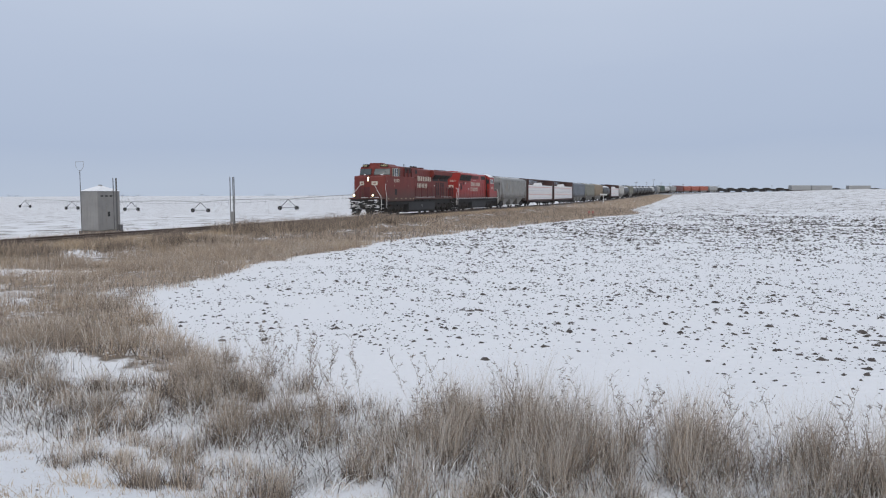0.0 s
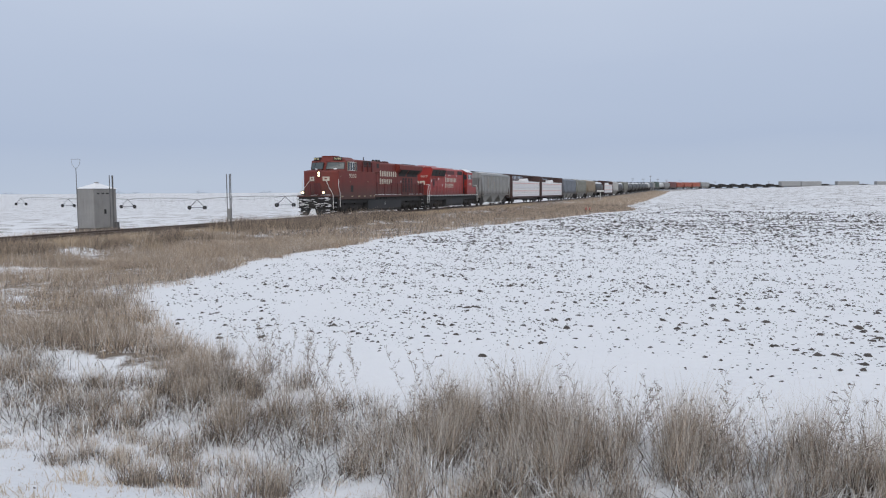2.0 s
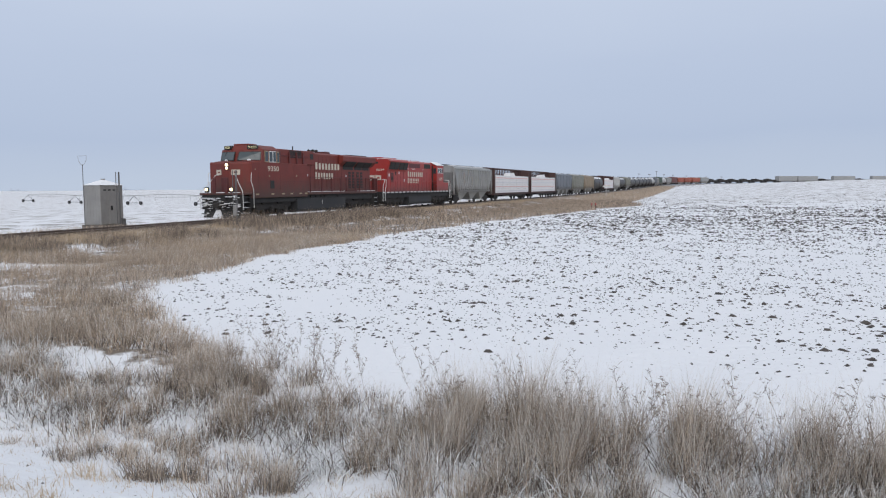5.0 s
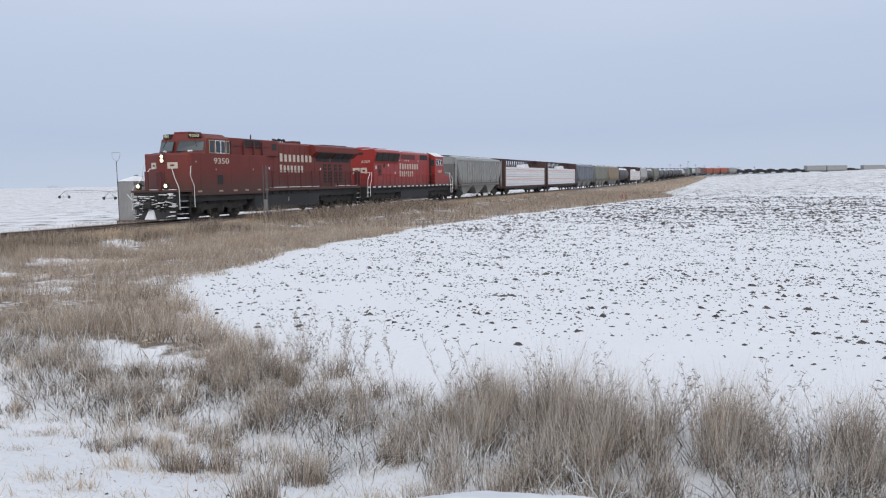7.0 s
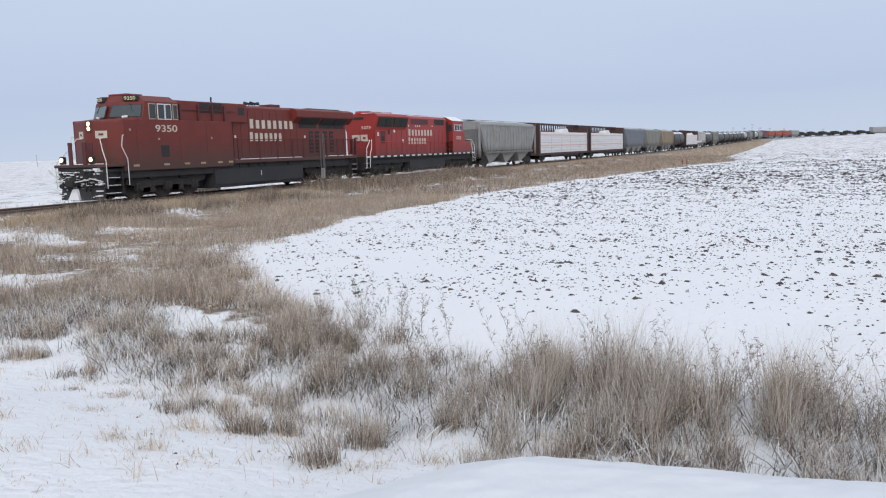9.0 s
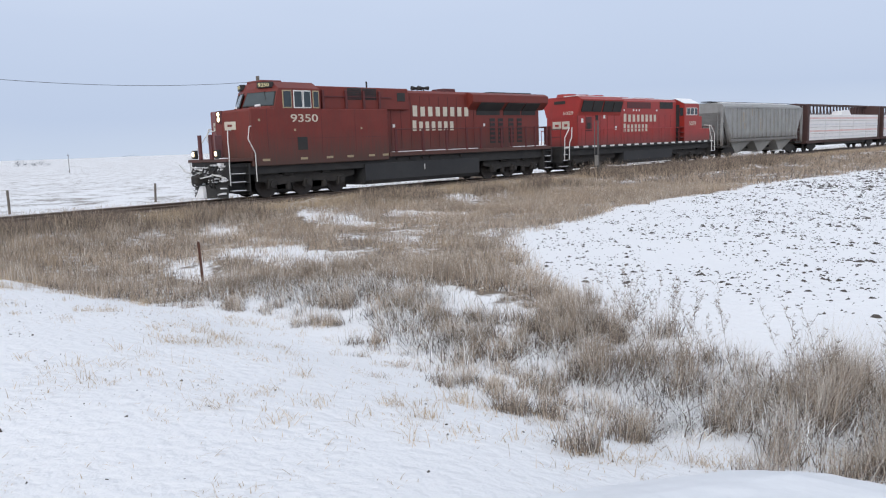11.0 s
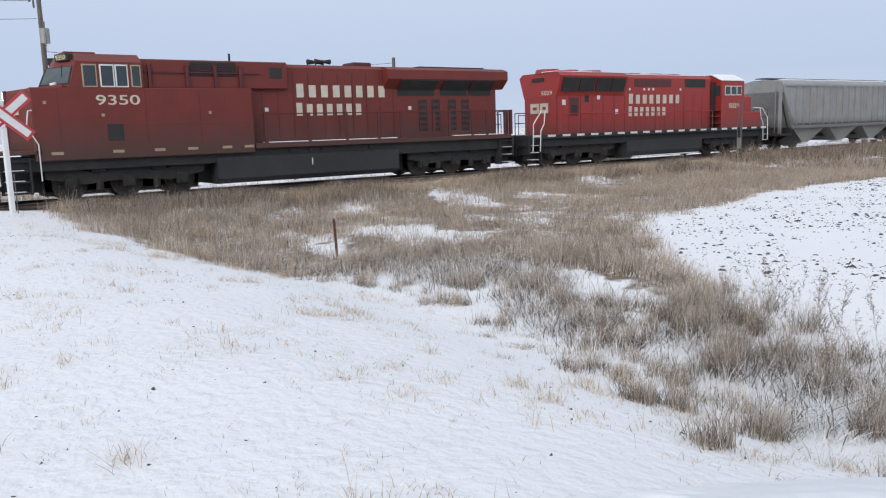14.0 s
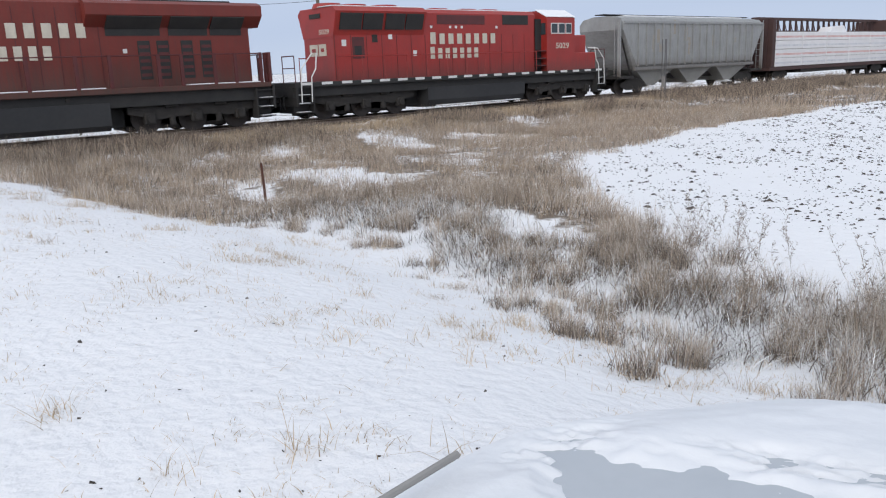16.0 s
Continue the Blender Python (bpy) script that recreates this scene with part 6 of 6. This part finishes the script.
# the verge between the track and the field
def verge_keep(x, y):
    b, s = track_distance(x, y)
    e = field_edge(y) + 0.5 * (patchy(x, y, 1.1, 75) - 0.5)
    base = smooth((b - 1.7) / 0.5) * (1 - smooth((b - e + 0.1) / 0.45)) * smooth((y - road_edge(x)) / 0.7)
    n = 0.5 * patchy(x, y, 2.6, 5) + 0.35 * patchy(x, y, 0.9, 2) + 0.25 * patchy(x, y, 0.4, 7)
    return base * np.clip(0.22 + 0.85 * smooth((n - 0.42) / 0.22), 0, 1) * (1 - 0.8 * drifted(x, y))


cx, cy = clumped(24000, -26.5, -6, 3.5, 36, verge_keep)
hh = (0.15 + 0.22 * patchy(cx, cy, 1.9, 13) + 0.12 * patchy(cx, cy, 0.5, 16)) * RNG.uniform(0.75, 1.2, len(cx))
x, y, who = tufts(cx, cy, 13, 0.13)
hb = hh[who] * RNG.uniform(0.5, 1.2, len(x))
tone = patchy(cx, cy, 1.6, 19)[who] + RNG.normal(0, 0.18, len(x))
near_rails = smooth((-22.5 - x) / 2.5)
for pick, mat, label in (((tone >= 0.40) & (tone + 0.5 * near_rails < 0.95), M_VERGE, "dry brown grass on the railway verge"), (tone < 0.40, M_GRASS, "dry tan grass on the railway verge"),
                         ((tone >= 0.40) & (tone + 0.5 * near_rails >= 0.95), M_STRAW, "straw-yellow grass close to the rails")):
    n = int(pick.sum())
    grass_patch("verge_grass", x[pick], y[pick], hb[pick], RNG.uniform(0.003, 0.0062, n) * np.clip(y[pick] / 16, 0.8, 1.7), RNG.uniform(0.2, 1.1, n), mat, label, 2, 0.28)
x, y, who = tufts(cx, cy, 4, 0.15)
grass_patch("verge_weeds", x, y, hh[who] * RNG.uniform(0.3, 0.9, len(x)), RNG.uniform(0.004, 0.008, len(x)), RNG.uniform(0.3, 1.2, len(x)), M_GRASS_DARK, "dark dead weeds on the railway verge", 2, 0.36)
m = RNG.uniform(0, 1, len(cx)) < 0.22
x, y, who = tufts(cx[m], cy[m], 7, 0.12)
grass_patch("verge_grass", x, y, hh[m][who] * RNG.uniform(0.8, 1.4, len(x)), RNG.uniform(0.002, 0.005, len(x)), RNG.uniform(0.2, 1.1, len(x)), M_GRASS_PALE, "pale frosted grass tips on the railway verge", 2, 0.28)
cx, cy = clumped(12500, -26.5, -6, 36, 130, verge_keep)
x, y, who = tufts(cx, cy, 9, 0.28)
dark = RNG.uniform(0, 1, len(x)) < 0.3
for pick, mat, label in ((~dark, M_VERGE, "dry tan grass on the railway verge further off"), (dark, M_GRASS_DARK, "dark dead weeds on the verge further off")):
    n = int(pick.sum())
    grass_patch("verge_grass" if mat is M_VERGE else "verge_weeds", x[pick], y[pick], RNG.uniform(0.16, 0.5, n), RNG.uniform(0.009, 0.02, n), RNG.uniform(0.2, 1.0, n), mat, label, 2, 0.28)
x, y = clumped(42000, -27, -6, 130, 430, verge_keep)
grass_patch("verge_grass", x, y, RNG.uniform(0.2, 0.6, len(x)), RNG.uniform(0.03, 0.07, len(x)), RNG.uniform(0.2, 0.8, len(x)), M_VERGE, "dry tan grass on the far railway verge", 2, 0.25)
# beyond the rails
x, y = clumped(52000, -40, -30.2, 4.5, 130, lambda a, b: (1 - smooth((-a - 32.5) / 6)) * np.clip(0.6 + 0.4 * wave(a, b, 0.5, 6), 0, 1))
grass_patch("verge_grass", x, y, RNG.uniform(0.12, 0.45, len(x)), RNG.uniform(0.006, 0.014, len(x)), RNG.uniform(0.2, 1.0, len(x)), M_VERGE, "dry grass on the far side of the track", 2, 0.3)
x, y = clumped(9000, -44, -30.2, -9, 6, lambda a, b: 0.8 * np.clip(0.5 + 0.4 * wave(a, b, 0.6, 6), 0, 1) * np.where(b < 2.5, 0.3, 1))
grass_patch("verge_grass", x, y, RNG.uniform(0.15, 0.5, len(x)), RNG.uniform(0.006, 0.012, len(x)), RNG.uniform(0.2, 1.0, len(x)), M_VERGE, "dry grass beside the level crossing", 2, 0.3)
# bushier weeds close to the rails
cx, cy = clumped(950, -26.2, -23.2, 4.5, 64, lambda a, b: smooth((patchy(a, b, 2.2, 33) - 0.35) / 0.3))
cx, cy = np.append(cx, RNG.uniform(-25.9, -24.9, 34)), np.append(cy, RNG.uniform(6.6, 10.8, 34))
x, y, who = tufts(cx, cy, 54, 0.20)
hh = RNG.uniform(0.35, 0.80, len(cx)) + 0.25 * ((cy > 33) & (cy < 60))
light = RNG.uniform(0, 1, len(x)) < 0.5
for pick, mat, label in ((light, M_VERGE, "bushy tan weeds beside the rails"), (~light, M_GRASS_DARK, "bushy grey-brown weeds beside the rails")):
    n = int(pick.sum())
    grass_patch("verge_weeds", x[pick], y[pick], hh[who][pick] * RNG.uniform(0.5, 1.1, n), RNG.uniform(0.004, 0.008, n), RNG.uniform(0.2, 0.9, n), mat, label, 3, 0.30)
# grass creeping over the ballast shoulder
x, y = clumped(70000, TRACK_X + 1.35, TRACK_X + 3.3, 4.0, 120, lambda a, b: np.clip(0.2 + 1.1 * patchy(a, b, 1.6, 41), 0, 1))
grass_patch("verge_grass", x, y, RNG.uniform(0.10, 0.42, len(x)), RNG.uniform(0.004, 0.009, len(x)), RNG.uniform(0.2, 1.2, len(x)), M_STRAW, "straw-yellow grass creeping over the ballast shoulder", 2, 0.3, np.where(x < TRACK_X + 2.3, 0.16, 0.0))

# stubble tufts on the snowy road shoulder
def on_shoulder(a, b):
    return (1 - smooth((b - road_edge(a) - 0.3) / 0.6)) * np.where(np.hypot(a, b) < 1.6, 0, 1) * np.where((a > -1.7) & (b > 0.2) & (b < 2.6), 0, 1)


cx, cy = clumped(8200, -24, 6, -6, 6.8, lambda a, b: on_shoulder(a, b) * np.clip(1.7 * patchy(a, b, 1.3, 14) - 0.42, 0.10, 1))
x, y, who = tufts(cx, cy, 13, 0.07)
hh = RNG.lognormal(-2.8, 0.5, len(cx)).clip(0.02, 0.2)
grass_patch("stubble", x, y, hh[who] * RNG.uniform(0.4, 1.1, len(x)), RNG.uniform(0.0018, 0.0038, len(x)), RNG.uniform(0.3, 1.8, len(x)), M_STRAW, "short straw-coloured grass tufts poking through snow", 2, 0.55, 0.0, 0.01)
cx, cy = clumped(420, -16, 3, -3, 6.6, lambda a, b: on_shoulder(a, b) * (0.15 + 0.85 * smooth((b - road_edge(a) + 2.2) / 1.6)))
x, y, who = tufts(cx, cy, 46, 0.075)
hh = RNG.uniform(0.07, 0.22, len(cx))
pale = RNG.uniform(0, 1, len(cx))[who] < 0.45
for pick, mat, label in ((pale, M_GRASS, "tan grass tufts bent over on the roadside snow"), (~pale, M_STRAW, "straw tufts bent over on the roadside snow")):
    n = int(pick.sum())
    grass_patch("stubble", x[pick], y[pick], hh[who][pick] * RNG.uniform(0.3, 1.1, n), RNG.uniform(0.0014, 0.003, n), RNG.uniform(0.4, 1.9, n), mat, label, 3, 0.5, 0.0, 0.01)
# straws lying flat on the snow
x, y = clumped(5200, -15, 4, -4, 6.4, lambda a, b: on_shoulder(a, b) * smooth((patchy(a, b, 0.9, 77) - 0.25) / 0.4))
grass_patch("loose_straw", x, y, RNG.uniform(0.008, 0.03, len(x)), RNG.uniform(0.0015, 0.003, len(x)), RNG.uniform(0.5, 3.5, len(x)), M_STRAW, "loose straws lying on the roadside snow", 2, 1.6, 0.0, 0.0)


def lumps(name, x, y, size, flat, mat, label, category, level=None):
    """Small irregular lumps half sunk in the snow."""
    n = len(x)
    base = np.array([(1, 0, 0), (0.5, 0.87, 0), (-0.5, 0.87, 0), (-1, 0, 0), (-0.5, -0.87, 0), (0.5, -0.87, 0), (0.15, 0.1, 1), (-0.35, -0.2, 0.8)], float)
    v = base[None] * RNG.uniform(0.55, 1.35, (n, 8, 1))
    a = RNG.uniform(0, 6.28, n)
    st = RNG.uniform(0.8, 1.7, n)
    vx, vy = v[..., 0] * st[:, None], v[..., 1]
    X = vx * np.cos(a)[:, None] - vy * np.sin(a)[:, None]
    Y = vx * np.sin(a)[:, None] + vy * np.cos(a)[:, None]
    z = ground_z(x, y) if level is None else level
    P = np.stack([x[:, None] + X * size[:, None], y[:, None] + Y * size[:, None], z[:, None] - 0.006 + v[..., 2] * (size * flat)[:, None]], -1)
    P[:, :6, 2] -= 0.02
    tri = np.array([(0, 1, 6), (1, 2, 6), (2, 7, 6), (2, 3, 7), (3, 4, 7), (4, 5, 7), (5, 6, 7), (5, 0, 6)])
    f = (tri[None] + (np.arange(n) * 8)[:, None, None]).reshape(-1, 3)
    return tagged(mesh_object(name, P.reshape(-1, 3), f, mat), label, category, kind="stuff")


def in_field(x, y):
    b, s = track_distance(x, y)
    rows = 0.5 + 0.5 * np.sin((x * 0.62 + y * 0.78) * 4.2 + 0.8 * wave(x, y, 0.2, 3))
    dn = np.clip(0.22 + 1.7 * (0.5 * patchy(x, y, 3.5, 21) + 0.5 * patchy(x, y, 0.8, 17) - 0.25), 0.1, 1)
    return smooth((b - field_edge(y) - 0.2) / 1.2) * smooth((y - 10.0) / 3.0) * dn * (0.5 + 0.5 * rows)


d = np.append(np.exp(RNG.uniform(np.log(9.5), np.log(150), 125000)), RNG.uniform(18, 90, 105000))
a = np.radians(RNG.uniform(-46, 22, len(d)))
x, y = d * np.sin(a), d * np.cos(a)
m = in_field(x, y) * np.clip(d / 20, 0.4, 1) > RNG.uniform(0, 1, len(x))
x, y, d = x[m], y[m], d[m]
lumps("soil_clods", x, y, np.clip(RNG.lognormal(-3.55, 0.5, len(x)), 0.012, 0.11) * np.clip(d / 30, 0.9, 1.9), RNG.uniform(0.25, 0.6, len(x)), M_CLOD, "dark ploughed clods showing through the snow in rows", "soil")
# gravel and dirt crumbs on the shoulder
x, y = clumped(38000, -20, 2, -5, 5.2, lambda p, q: np.clip(1.7 * patchy(p, q, 0.8, 31) - 0.72, 0.03, 0.8) * np.where((p > -1.7) & (q > 0.2), 0, 1))
lumps("gravel", x, y, np.clip(RNG.lognormal(-4.9, 0.6, len(x)), 0.003, 0.028), RNG.uniform(0.4, 0.8, len(x)), M_CLOD, "dark pebbles and crumbs on the snowy road shoulder", "gravel")
# snow lodged on the tie ends and the ballast shoulder, and drifted through the verge grass
x = RNG.choice([-1, 1], 2600) * RNG.uniform(0.95, 2.0, 2600)
y = RNG.uniform(-12, 120, 2600)
m = patchy(x, y, 2.4, 51) > 0.42
x, y = x[m], y[m]
lumps("track_snow", TRACK_X + x, y, RNG.uniform(0.10, 0.34, len(x)), RNG.uniform(0.10, 0.22, len(x)), M_SNOW, "small drifts of snow lodged along the ballast", "snow", -0.225 - 0.33 * np.clip(np.abs(x) - 1.7, 0, 1))
x, y = clumped(2600, -26.5, -8, 4.5, 45, lambda a, b: (verge_keep(a, b) > 0.02) * smooth((patchy(a, b, 2.0, 61) - 0.55) / 0.15))
lumps("verge_snow", x, y, RNG.uniform(0.05, 0.17, len(x)), RNG.uniform(0.05, 0.12, len(x)), M_SNOW, "thin scraps of snow lying among the verge grass", "snow")

# ---- movement ----


def datum_at(t):
    """Metres along the track of the train's datum: a steady slow roll towards the crossing."""
    return 60.65 - 4.325 * t + 0.0060 * t * t


def motions():
    for ob, c in TRAIN:
        walk(ob, [(t, on_track(datum_at(t) + c)) for t in range(0, 17, 2)])
    ticks = [k * 0.16 for k in range(101)]
    for ob, y, r in SPIN:
        walk(ob, [(t, pose(0, y, r, math.degrees((datum_at(0) - datum_at(t)) / r))) for t in ticks])


motions()
